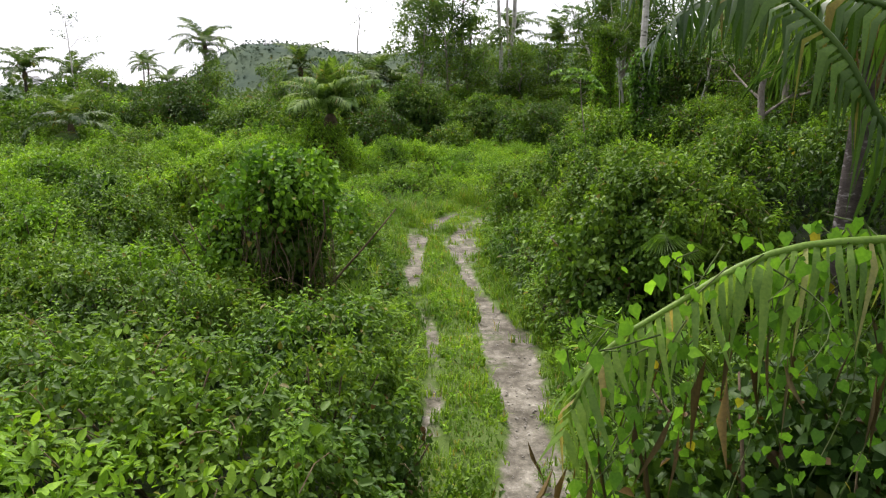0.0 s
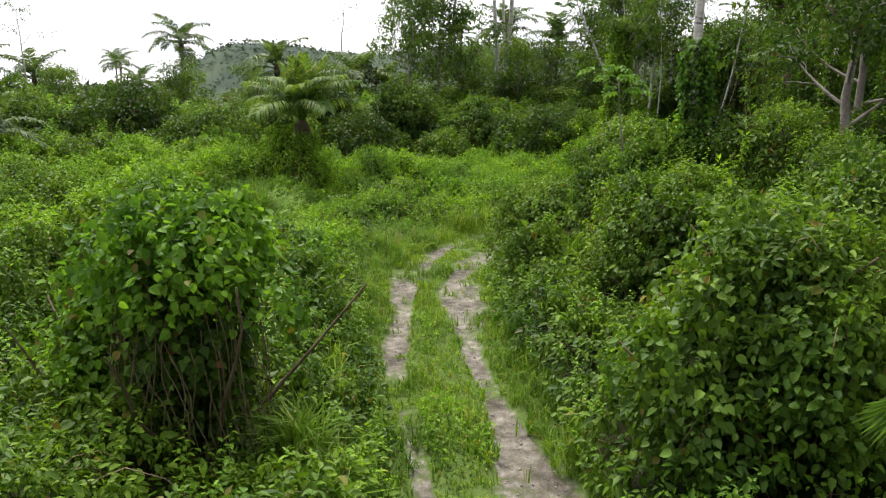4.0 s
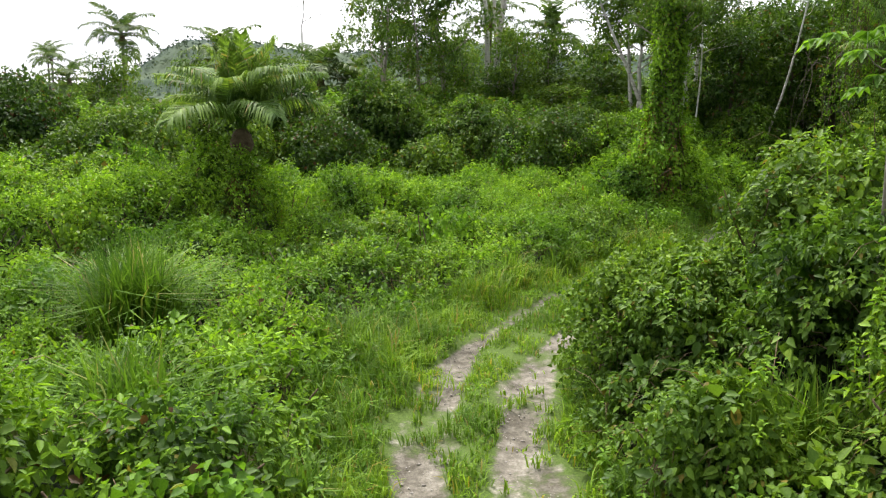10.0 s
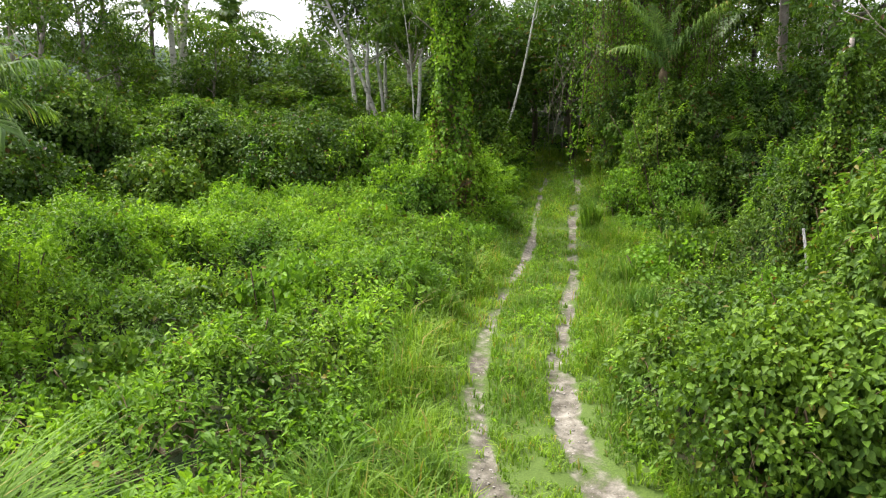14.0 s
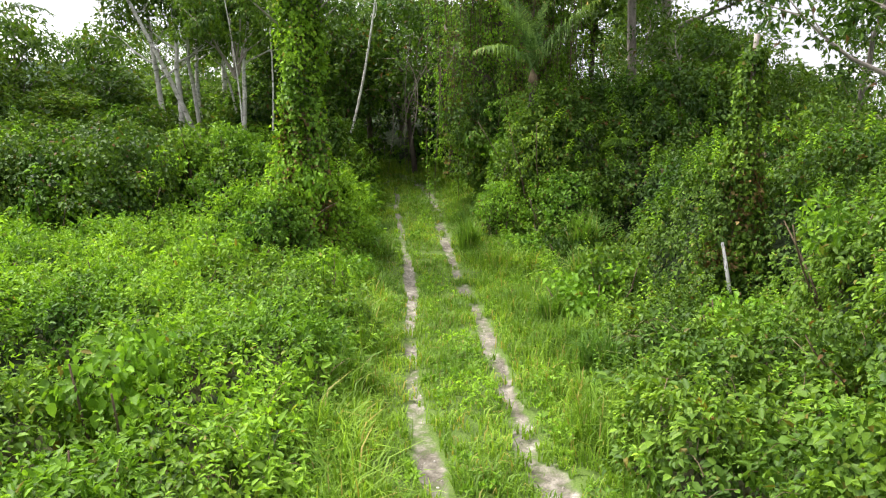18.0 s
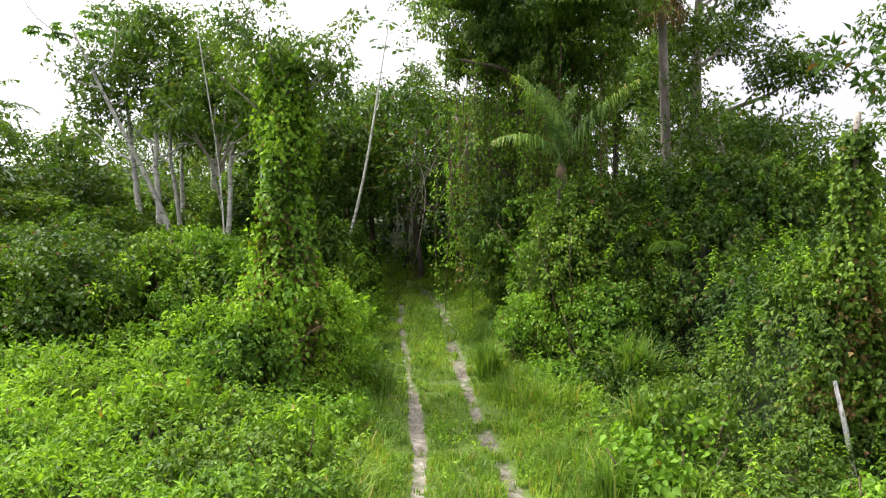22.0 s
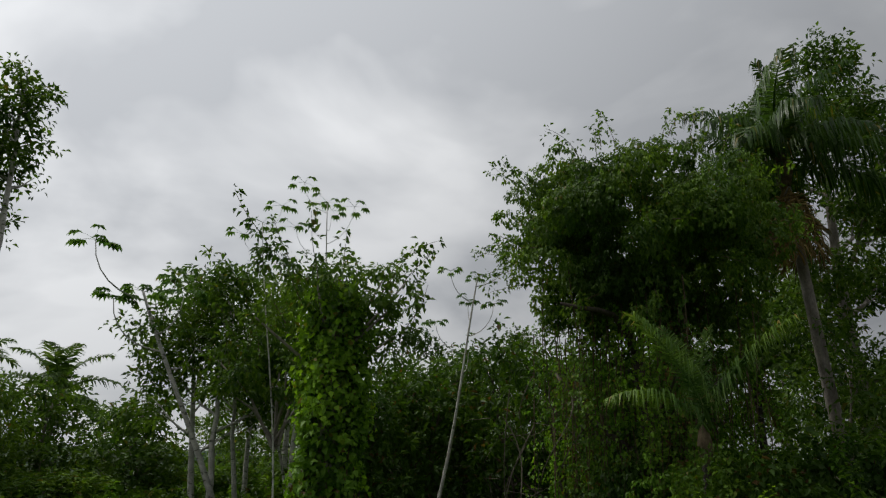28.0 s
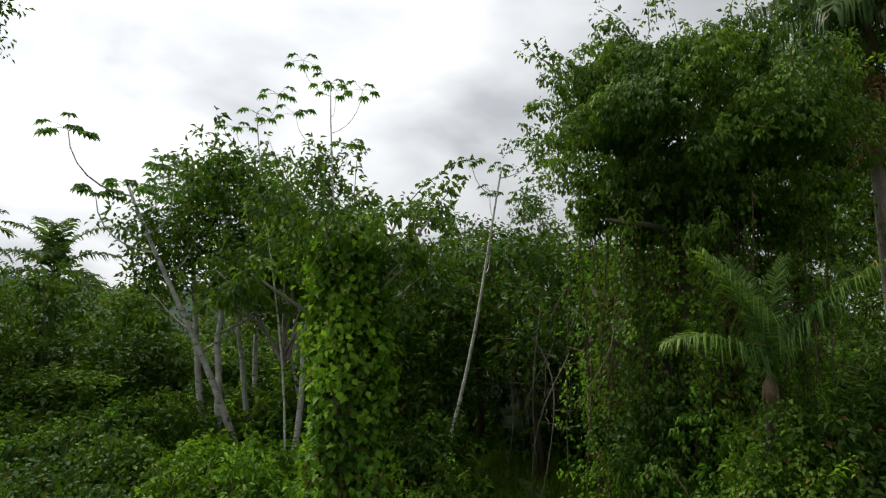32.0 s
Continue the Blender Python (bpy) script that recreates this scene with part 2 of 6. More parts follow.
LEAF_HEART = leaf_material("leaf_heart", (0.07, 0.19, 0.02), (0.2, 0.42, 0.045), old=(0.42, 0.36, 0.03), old_share=0.025, through_share=0.4)
LEAF_PALM = leaf_material("leaf_palm", (0.022, 0.055, 0.014), (0.065, 0.13, 0.028), old_share=0.03, rough=0.35)
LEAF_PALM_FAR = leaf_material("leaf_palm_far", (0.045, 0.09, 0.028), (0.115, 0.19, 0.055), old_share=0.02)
LEAF_PALM_PALE = leaf_material("leaf_palm_pale", (0.075, 0.15, 0.03), (0.2, 0.32, 0.065), old=(0.35, 0.28, 0.12), old_share=0.02, rough=0.55)
LEAF_FROND = leaf_material("leaf_frond", (0.1, 0.19, 0.04), (0.26, 0.4, 0.09), old=(0.4, 0.33, 0.15), old_share=0.06, rough=0.4)
LEAF_CECROPIA = leaf_material("leaf_cecropia", (0.05, 0.12, 0.03), (0.11, 0.22, 0.06), old_share=0.02)
DRY = leaf_material("dry_leaf", (0.075, 0.05, 0.02), (0.2, 0.145, 0.065), old=(0.3, 0.22, 0.1), old_share=0.1, through_share=0.15, rough=0.8)
GRASS = leaf_material("grass_blade", (0.075, 0.16, 0.014), (0.2, 0.34, 0.04), old=(0.3, 0.26, 0.08), old_share=0.05, through_share=0.4, patch=0.5)
GRASS_TALL = leaf_material("grass_tall", (0.06, 0.14, 0.017), (0.155, 0.29, 0.042), old=(0.36, 0.33, 0.15), old_share=0.05, through_share=0.35)
BARK_WHITE = rough_material("bark_white", (0.34, 0.325, 0.29), (0.62, 0.6, 0.56), 1.6, 0.85, 0.25, 0.5, spots=(0.13, 0.13, 0.1))
BARK_GREY = rough_material("bark_grey", (0.14, 0.12, 0.1), (0.33, 0.3, 0.26), 2.2, 0.9, 0.4, 2.0)
BARK_DARK = rough_material("bark_dark", (0.045, 0.036, 0.028), (0.12, 0.1, 0.08), 2.5, 0.9, 0.5, 2.5)
BARK_PALM = rough_material("bark_palm", (0.045, 0.036, 0.033), (0.11, 0.092, 0.083), 2.2, 0.85, 0.4, 0.4, spots=(0.24, 0.225, 0.215))
STEM_GREEN = rough_material("stem_green", (0.05, 0.085, 0.02), (0.12, 0.15, 0.05), 5.0, 0.7, 0.2)
STEM_BROWN = rough_material("stem_brown", (0.06, 0.042, 0.025), (0.15, 0.115, 0.07), 5.0, 0.9, 0.3)
# near-black green: the shade inside the scrub, put into a sheet's colour
SCRUB_SHADE = rough_material("scrub_shade", (0.008, 0.016, 0.005), (0.024, 0.04, 0.011), 1.6, 0.95, 0.8)
SOIL = rough_material("forest_floor", (0.03, 0.035, 0.014), (0.075, 0.075, 0.03), 0.5, 0.95, 0.6)
POST = rough_material("post_wood", (0.4, 0.39, 0.37), (0.66, 0.65, 0.62), 6.0, 0.85, 0.3, 3.0, spots=(0.2, 0.19, 0.16))
STONE = rough_material("pebble", (0.2, 0.18, 0.15), (0.48, 0.45, 0.4), 8.0, 0.9, 0.2)
TRACK = track_material()

# ---------------------------------------------------------------- numbers: noise, ground, plan
rng = np.random.default_rng(7)


def vnoise(x, y, scale, seed=0):
    """Smooth value noise, 0 to 1."""
    x, y = np.asarray(x, float) / scale + seed * 17.3, np.asarray(y, float) / scale - seed * 9.1
    xi, yi = np.floor(x), np.floor(y)
    u, v = x - xi, y - yi
    u, v = u * u * (3 - 2 * u), v * v * (3 - 2 * v)

    def h(a, b):
        s = np.sin(a * 127.1 + b * 311.7 + seed * 74.7) * 43758.5453
        return s - np.floor(s)
    return (h(xi, yi) * (1 - u) + h(xi + 1, yi) * u) * (1 - v) + (h(xi, yi + 1) * (1 - u) + h(xi + 1, yi + 1) * u) * v


def fbm(x, y, scale, seed=0, octaves=3):
    tot, amp, s = 0.0, 1.0, 0.0
    for k in range(octaves):
        tot = tot + amp * vnoise(x, y, scale / 2 ** k, seed + k)
        s += amp
        amp *= 0.5
    return tot / s


def smooth(a, b, x):
    t = np.clip((np.asarray(x, float) - a) / (b - a), 0, 1)
    return t * t * (3 - 2 * t)


def spline(points, step):
    """Points evenly spaced along a smooth curve through the given ones."""
    p = np.array(points, float)
    p = np.vstack([2 * p[0] - p[1], p, 2 * p[-1] - p[-2]])
    out = []
    for i in range(1, len(p) - 2):
        a, b, c, d = p[i - 1:i + 3]
        for t in np.linspace(0, 1, 24, endpoint=False):
            out.append(0.5 * (2 * b + (c - a) * t + (2 * a - 5 * b + 4 * c - d) * t ** 2 + (3 * b - a - 3 * c + d) * t ** 3))
    out.append(p[-2])
    out = np.array(out)
    s = np.concatenate([[0], np.cumsum(np.linalg.norm(np.diff(out, axis=0), axis=1))])
    q = np.arange(0, s[-1], step)
    return np.stack([np.interp(q, s, out[:, k]) for k in range(out.shape[1])], 1)


# the track's middle line, from behind the start to the dark gap in the forest
TRACK_LINE = spline([(0.2, -30), (0.3, -10), (0.5, 3), (0.62, 13.5), (0.4, 17.5), (-0.08, 22.1), (-0.17, 25.5), (-0.1, 27.6), (0.12, 29.4), (0.62, 31.4), (1.7, 33.7), (3.2, 35.9),
                     (5.06, 37.9), (7.8, 40.6), (10.9, 43.6), (15.1, 48.0), (19.2, 52.2), (23.4, 56.7), (25.2, 61), (24.5, 66), (22, 70)], 0.3)
# the line above which the land is seen from close by
NEAR_LINE = spline([(0, 2), (0, 15), (-4, 22), (-6, 27), (-4, 31), (1, 35.5), (4, 38.5)], 1.0)


def line_distance(x, y, line):
    x, y = np.asarray(x, float), np.asarray(y, float)
    best, side = np.full(x.shape, 1e9), np.zeros(x.shape)
    for (ax, ay), (bx, by) in zip(line[:-1], line[1:]):
        dx, dy = bx - ax, by - ay
        t = np.clip(((x - ax) * dx + (y - ay) * dy) / (dx * dx + dy * dy), 0, 1)
        ex, ey = x - ax - t * dx, y - ay - t * dy
        d = np.hypot(ex, ey)
        s = np.sign(dx * ey - dy * ex)
        near = d < best
        best, side = np.where(near, d, best), np.where(near, s, side)
    return best, side


GRID_X0, GRID_Y0, GRID_STEP = -70.0, -40.0, 0.25
_gx, _gy = np.meshgrid(np.arange(GRID_X0, 70, GRID_STEP), np.arange(GRID_Y0, 110, GRID_STEP), indexing="ij")
_d, _s = line_distance(_gx, _gy, TRACK_LINE[::3])
GRID_SIGNED = _d * np.where(_s >= 0, 1.0, -1.0)


def track_distance(x, y):
    """Distance to the track's middle and the side (1: left of it), from a fine grid."""
    fx, fy = (np.asarray(x, float) - GRID_X0) / GRID_STEP, (np.asarray(y, float) - GRID_Y0) / GRID_STEP
    fx, fy = np.clip(fx, 0, GRID_SIGNED.shape[0] - 1.01), np.clip(fy, 0, GRID_SIGNED.shape[1] - 1.01)
    i, j = fx.astype(int), fy.astype(int)
    u, v = fx - i, fy - j
    g = GRID_SIGNED
    s = (g[i, j] * (1 - u) + g[i + 1, j] * u) * (1 - v) + (g[i, j + 1] * (1 - u) + g[i + 1, j + 1] * u) * v
    return np.abs(s), np.sign(s)


def ground_z(x, y):
    s = ((np.asarray(x, float) - 10.5) + (np.asarray(y, float) - 43.5)) / 1.414
    rise = 0.072 * np.clip(s, 0, 40) * smooth(0, 8, s)
    return rise + 0.12 * (fbm(x, y, 9, 3) - 0.5)


# mounds of scrub: x, y, radius, height
MOUNDS_LEFT = [(-4.4, 17.2, 1.2, 1.9), (-3.4, 23.5, 1.2, 1.9), (-7.2, 24.2, 1.9, 3.4), (-12, 22, 3.5, 2.6), (-16, 30, 4, 2.8), (-13, 43, 5, 2.5), (-20, 47, 6, 2.9), (-7.3, 43.0, 1.8, 3.1),
               (-2.2, 46, 2.2, 2.2), (6.9, 57.5, 2.4, 2.9), (2.0, 62, 4.0, 4.0), (12.5, 58, 3.5, 3.2), (1.6, 51, 1.5, 1.3), (-7, 33, 1.5, 1.4), (9.5, 50.3, 1.6, 2.3), (12.0, 49.9, 1.2, 2.2)]
MOUNDS_RIGHT = [(11.5, 13.5, 2.6, 4.6), (5.6, 16.4, 2.3, 3.3), (8.5, 19, 3.0, 4.2), (2.6, 25.6, 0.8, 1.9), (3.7, 29.9, 1.5, 2.5), (7.1, 29.4, 2.3, 4.6), (6.2, 24.2, 2.2, 3.6), (11.5, 31.2, 2.4, 3.3), (19.8, 36.4, 2.0, 3.2),
                (22.5, 42, 3.0, 4.2), (20.3, 45.4, 1.9, 5.3), (23.3, 44.4, 2.4, 6.0), (25.8, 42.0, 2.6, 6.4), (21, 47, 2.0, 4.6), (26, 50, 3.0, 5.0), (15, 30, 4, 4.4), (9.5, 27.1, 2.4, 4.7), (5.4, 26.8, 1.4, 4.2)]


def domes(x, y, cell, seed=0):
    """Rounded cushions side by side, 0 in the creases to about 1 on their tops."""
    u, v = np.asarray(x, float) / cell, np.asarray(y, float) / cell
    ui, vi = np.floor(u), np.floor(v)
    best = np.zeros(u.shape)
    for di in (-1, 0, 1):
        for dj in (-1, 0, 1):
            a, b = ui + di, vi + dj
            r1, r2, r3 = ((lambda q: q - np.floor(q))(np.sin(a * k1 + b * k2 + seed * 3.7) * 43758.5453) for k1, k2 in ((127.1, 311.7), (269.5, 183.3), (419.2, 371.9)))
            q = ((u - a - r1) ** 2 + (v - b - r2) ** 2) / (0.5 + 0.5 * r3) ** 2
            best = np.maximum(best, np.sqrt(np.clip(1 - q, 0, 1)) * (0.55 + 0.5 * r3))
    return best


def forest_share(x, y):
    """1 where the closed forest's thicket stands, 0 in the clearing."""
    d, side = track_distance(x, y)
    right = (side < 0) * smooth(0, 2.2, d - np.where(y > 37, 6.2 - 3.4 * smooth(48, 55, y), 8.0) + 1.6 * (vnoise(x, y, 3.5, 13) - 0.5))
    back = (side >= 0) * smooth(0, 3.0, y - 60.5 + 0.45 * np.abs(x - 2) * (x < 2) + 0.1 * (x - 8) * (x > 8) + 3 * (vnoise(x, y, 5, 14) - 0.5)) * smooth(1.7, 3.0, d)
    gap = (side >= 0) * smooth(16.5, 19, x) * smooth(1.6, 3.0, d)
    return np.maximum(np.maximum(right, back), gap)


def scrub_height(x, y):
    """How high the low growth stands over the ground."""
    x, y = np.asarray(x, float), np.asarray(y, float)
    d, side = track_distance(x, y)
    left = side > 0
    base = 1.05 + 1.5 * (fbm(x, y, 6, 11) - 0.5) + 0.5 * smooth(24, 8, y) * left + 1.2 * smooth(8, 24, d) * left
    base = np.where(left & (y > 33) & (x > -6), base * 0.55 + 0.42, base)
    base = np.where(~left & (y > 35), base * 0.72, base)
    uneven = 0.75 + 0.6 * fbm(x, y, 1.7, 5)
    for mx, my, r, h in MOUNDS_LEFT + MOUNDS_RIGHT:
        q = np.hypot(x - mx, y - my) / r * uneven
        base = np.maximum(base, h * np.clip(1 - (q * 0.82) ** 4, 0, 1) ** 0.6)
    f = forest_share(x, y)
    base = base * (1 - f) + f * np.maximum(base, 3.6 + 3.0 * (fbm(x, y, 6, 15) - 0.4))
    bump = 1.15 * (domes(x, y, 1.75, 21) - 0.62) + 0.6 * (domes(x, y, 0.85, 31) - 0.6) + 0.6 * (fbm(x, y, 2.6, 22, 2) - 0.5)
    d0 = 1.25 + 0.45 * vnoise(x, y, 2.3, 41) - (0.5 * smooth(25, 20, y) + 0.45 * smooth(13, 10, y)) * left
    wide = np.where(left, 1.4 + 2.8 * smooth(26, 31, y) * smooth(41, 35, y), 0.9 + 2.0 * smooth(33, 38, y))
    h = (base + bump * smooth(0.1, 1.4, base) * np.where(left & (y > 31), 1.45, 1.0)) * smooth(d0, d0 + wide, d)
    h = h * (1 - 0.8 * np.exp(-((x + 6.6) ** 2 + (y - 31.9) ** 2) / 1.6))
    h = h * (1 - 0.75 * np.exp(-((x - 14.2) ** 2 + (y - 36.0) ** 2) / 2.4))
    return np.clip(h, 0, None)


# ---------------------------------------------------------------- mesh builders


def mesh_from(name, verts, tris, mats, smooth_shade=False, mat_index=None):
    """A mesh from arrays of corners and triangles."""
    me = bpy.data.meshes.new(name)
    verts, tris = np.asarray(verts, np.float32), np.asarray(tris, np.int32)
    n = len(tris)
    me.vertices.add(len(verts))
    me.vertices.foreach_set("co", verts.ravel())
    me.loops.add(3 * n)
    me.loops.foreach_set("vertex_index", tris.ravel())
    me.polygons.add(n)
    me.polygons.foreach_set("loop_start", np.arange(0, 3 * n, 3, dtype=np.int32))
    if smooth_shade:
        me.polygons.foreach_set("use_smooth", np.ones(n, bool))
    for m in (mats if isinstance(mats, (list, tuple)) else [mats]):
        me.materials.append(m)
    if mat_index is not None:
        me.polygons.foreach_set("material_index", np.asarray(mat_index, np.int32))
    me.update(calc_edges=True)
    return me


class Soup:
    """Gathers triangles of one mesh."""

    def __init__(self):
        self.v, self.t, self.n = [], [], 0

    def put(self, v, t):
        self.v.append(np.asarray(v, float))
        self.t.append(np.asarray(t, int) + self.n)
        self.n += len(v)
        return self

    def mesh(self, name, mat, smooth_shade=False):
        return mesh_from(name, np.vstack(self.v), np.vstack(self.t), mat, smooth_shade)


def part(name, me, parent=None, label="", m=None):
    ob = new(name, me)
    if parent is not None:
        ob.parent = parent
    if m is not None:
        ob.matrix_basis = m
    if label:
        ob["label"] = label
    return ob


def unit(v):
    return v / np.maximum(np.linalg.norm(v, axis=-1, keepdims=True), 1e-9)


def leaf_array(p, axis, normal, length, width, fold=0.25, droop=0.15, heart=False, oval=False):
    """Leaves at the points p along axis, facing normal: kites folded on the midrib, or six-cornered heart shapes."""
    n = len(p)
    axis = unit(axis)
    side = unit(np.cross(axis, normal))
    up = np.cross(side, axis)
    L, W = np.broadcast_to(length, n)[:, None], np.broadcast_to(width, n)[:, None]
    if oval:
        a, b = p + axis * L * 0.24 + up * W * fold * 0.8, p + axis * L * 0.6 + up * (W * fold * 0.7 - L * droop * 0.25)
        v = np.stack([p, a + side * W * 0.45, b + side * W * 0.42, p + axis * L - up * L * droop, b - side * W * 0.42, a - side * W * 0.45], 1)
        k = np.array([[0, 1, 2], [0, 2, 3], [0, 3, 4], [0, 4, 5]])
        m = 6
    elif not heart:
        mid = p + axis * L * 0.42 + up * L * 0.04
        v = np.stack([p, mid + side * W * 0.5 + up * W * fold, p + axis * L - up * L * droop, mid - side * W * 0.5 + up * W * fold], 1)
        k = np.array([[0, 1, 2], [0, 2, 3]])
        m = 4
    else:
        mid = p + axis * L * 0.5 + up * L * 0.03
        low = p - axis * L * 0.10
        v = np.stack([p, low + side * W * 0.30 + up * W * fold * 0.6, p + axis * L * 0.28 + side * W * 0.5 + up * W * fold, p + axis * L - up * L * droop,
                      p + axis * L * 0.28 - side * W * 0.5 + up * W * fold, low - side * W * 0.30 + up * W * fold * 0.6, mid], 1)
        k = np.array([[0, 1, 2], [0, 2, 6], [6, 2, 3], [6, 3, 4], [0, 6, 4], [0, 4, 5]])
        m = 7
    t = (np.arange(n)[:, None, None] * m + k[None]).reshape(-1, 3)
    return v.reshape(-1, 3), t


def sprigs(p, normal, leaf, count, heart=False, oval=False, spread=0.5, aspect=0.62, hang=0.35, lift=0.0):
    """Sprigs of leaves at the points p: count leaves round each, pointing outwards and hanging a little."""
    n = len(p)
    q = np.repeat(p, count, 0)
    nn = np.repeat(normal, count, 0)
    L = np.repeat(np.broadcast_to(leaf, n), count) * rng.uniform(0.65, 1.3, n * count)
    r = unit(rng.normal(size=(n * count, 3)))
    axis = unit(0.75 * r + nn * 0.5 + np.array([0, 0, 1.6 * (lift - hang)]))
    q = q + r * (np.repeat(np.broadcast_to(leaf, n), count) * spread * rng.uniform(0.2, 1.6, n * count))[:, None]
    face = unit(nn * 0.95 + np.array([0, 0, 0.7]) + rng.normal(size=(n * count, 3)) * 0.27)
    return leaf_array(q, axis, face, L, L * aspect * rng.uniform(0.85, 1.15, n * count), heart=heart, oval=oval)


def tube_arrays(points, radii, sides=6):
    """A tapered tube along points."""
    p = np.asarray(points, float)
    k = len(p)
    r = np.interp(np.linspace(0, 1, k), np.linspace(0, 1, len(radii)), radii)
    tang = unit(np.gradient(p, axis=0))
    ref = np.array([1.0, 0.1, 0]) if abs(tang[0][2]) > 0.7 else np.array([0, 0, 1.0])
    a = unit(np.cross(tang, ref))
    b = np.cross(tang, a)
    ang = np.linspace(0, 2 * np.pi, sides, endpoint=False)
    v = p[:, None] + r[:, None, None] * (a[:, None] * np.cos(ang)[None, :, None] + b[:, None] * np.sin(ang)[None, :, None])
    i, j = np.meshgrid(np.arange(k - 1), np.arange(sides), indexing="ij")
    i, j = i.ravel(), j.ravel()
    j2 = (j + 1) % sides
    t = np.concatenate([np.stack([i * sides + j, i * sides + j2, (i + 1) * sides + j2], 1), np.stack([i * sides + j, (i + 1) * sides + j2, (i + 1) * sides + j], 1)])
    verts = np.vstack([v.reshape(-1, 3), p[-1:]])
    cap = np.stack([(k - 1) * sides + np.arange(sides), (k - 1) * sides + (np.arange(sides) + 1) % sides, np.full(sides, k * sides)], 1)
    return verts, np.vstack([t, cap])


def blades(p, height, width, lean):
    """Grass blades: narrow strips that bend over."""
    n = len(p)
    ang = rng.uniform(0, 2 * np.pi, n)
    out = np.stack([np.cos(ang), np.sin(ang), np.zeros(n)], 1)
    side = np.stack([-np.sin(ang), np.cos(ang), np.zeros(n)], 1)
    H, W, B = (np.broadcast_to(a, n)[:, None] for a in (height, width, lean))
    up = np.array([0, 0, 1.0])
    m = p + up * H * 0.6 + out * H * B * 0.3
    tip = p + up * H * (1 - 0.35 * B) + out * H * B * 0.9
    v = np.stack([p - side * W * 0.5, p + side * W * 0.5, m - side * W * 0.45, m + side * W * 0.45, tip], 1)
    k = np.array([[0, 1, 3], [0, 3, 2], [2, 3, 4]])
    t = (np.arange(n)[:, None, None] * 5 + k[None]).reshape(-1, 3)
    return v.reshape(-1, 3), t


# ---------------------------------------------------------------- ground and track
def build_ground():
    xs = np.concatenate([np.linspace(-1500, -60, 14), np.arange(-50, 60, 1.0), np.linspace(70, 1500, 14)])
    ys = np.concatenate([np.linspace(-1200, -40, 12), np.arange(-30, 90, 1.0), np.linspace(100, 2500, 22)])
    gx, gy = np.meshgrid(xs, ys, indexing="ij")
    d, _ = track_distance(gx, gy)
    gz = ground_z(gx, gy) - 0.16 * smooth(2.4, 1.6, d)
    nx, ny = len(xs), len(ys)
    i, j = (a.ravel() for a in np.meshgrid(np.arange(nx - 1), np.arange(ny - 1), indexing="ij"))
    a, b, c, e = i * ny + j, (i + 1) * ny + j, (i + 1) * ny + j + 1, i * ny + j + 1
    me = mesh_from("ground", np.stack([gx, gy, gz], -1).reshape(-1, 3), np.vstack([np.stack([a, b, c], 1), np.stack([a, c, e], 1)]), SOIL, True)
    tagged(new("ground", me), "dark forest soil and litter under dense tropical growth", "ground", kind="structure")


def rut_shape(s, off):
    """How bare (0 to 1) and how deep the track is, at s along it and off to its side."""
    bare = np.zeros(np.broadcast(s, off).shape)
    for sg, seed in ((-1, 51), (1, 61)):
        mid = sg * 0.88 + 0.22 * (vnoise(s, 0 * s, 4.0, seed) - 0.5)
        half = 0.2 + 0.17 * (vnoise(s, 0 * s, 2.2, seed + 3) - 0.5)
        # widest and barest just before the bend, narrow after it; the left rut is half grown over on the first straight
        half = half * (1.0 + 1.15 * smooth(51, 56, s) * smooth(65, 60, s)) * (1 - 0.22 * smooth(68, 72, s))
        half = half * (0.85 + 0.15 * smooth(47, 52, s)) if sg < 0 else half * (1.2 + 0.95 * smooth(50, 46, s))
        wear_and_shade = 0.66 + 0.75 * (vnoise(s, off * 2, 0.9, seed + 5) - 0.4) + 0.3 * (vnoise(s, 0 * s, 3.0, seed + 7) - 0.5)
        # less bare towards the gap: grassier, and tree shade put into the colour
        wear_and_shade = wear_and_shade + (0.3 * smooth(50, 46, s) if sg > 0 else 0) - 0.06 * smooth(70, 76, s) - 0.14 * smooth(84, 98, s)
        wear_and_shade = wear_and_shade - (0.38 * smooth(53, 50, s) * (vnoise(s, 0 * s, 2.0, seed + 9) > 0.42) if sg < 0 else 0)
        bare = np.maximum(bare, (1 - smooth(half * 0.6, half * 1.6, np.abs(off - mid))) * np.clip(wear_and_shade, 0, 1))
    return bare


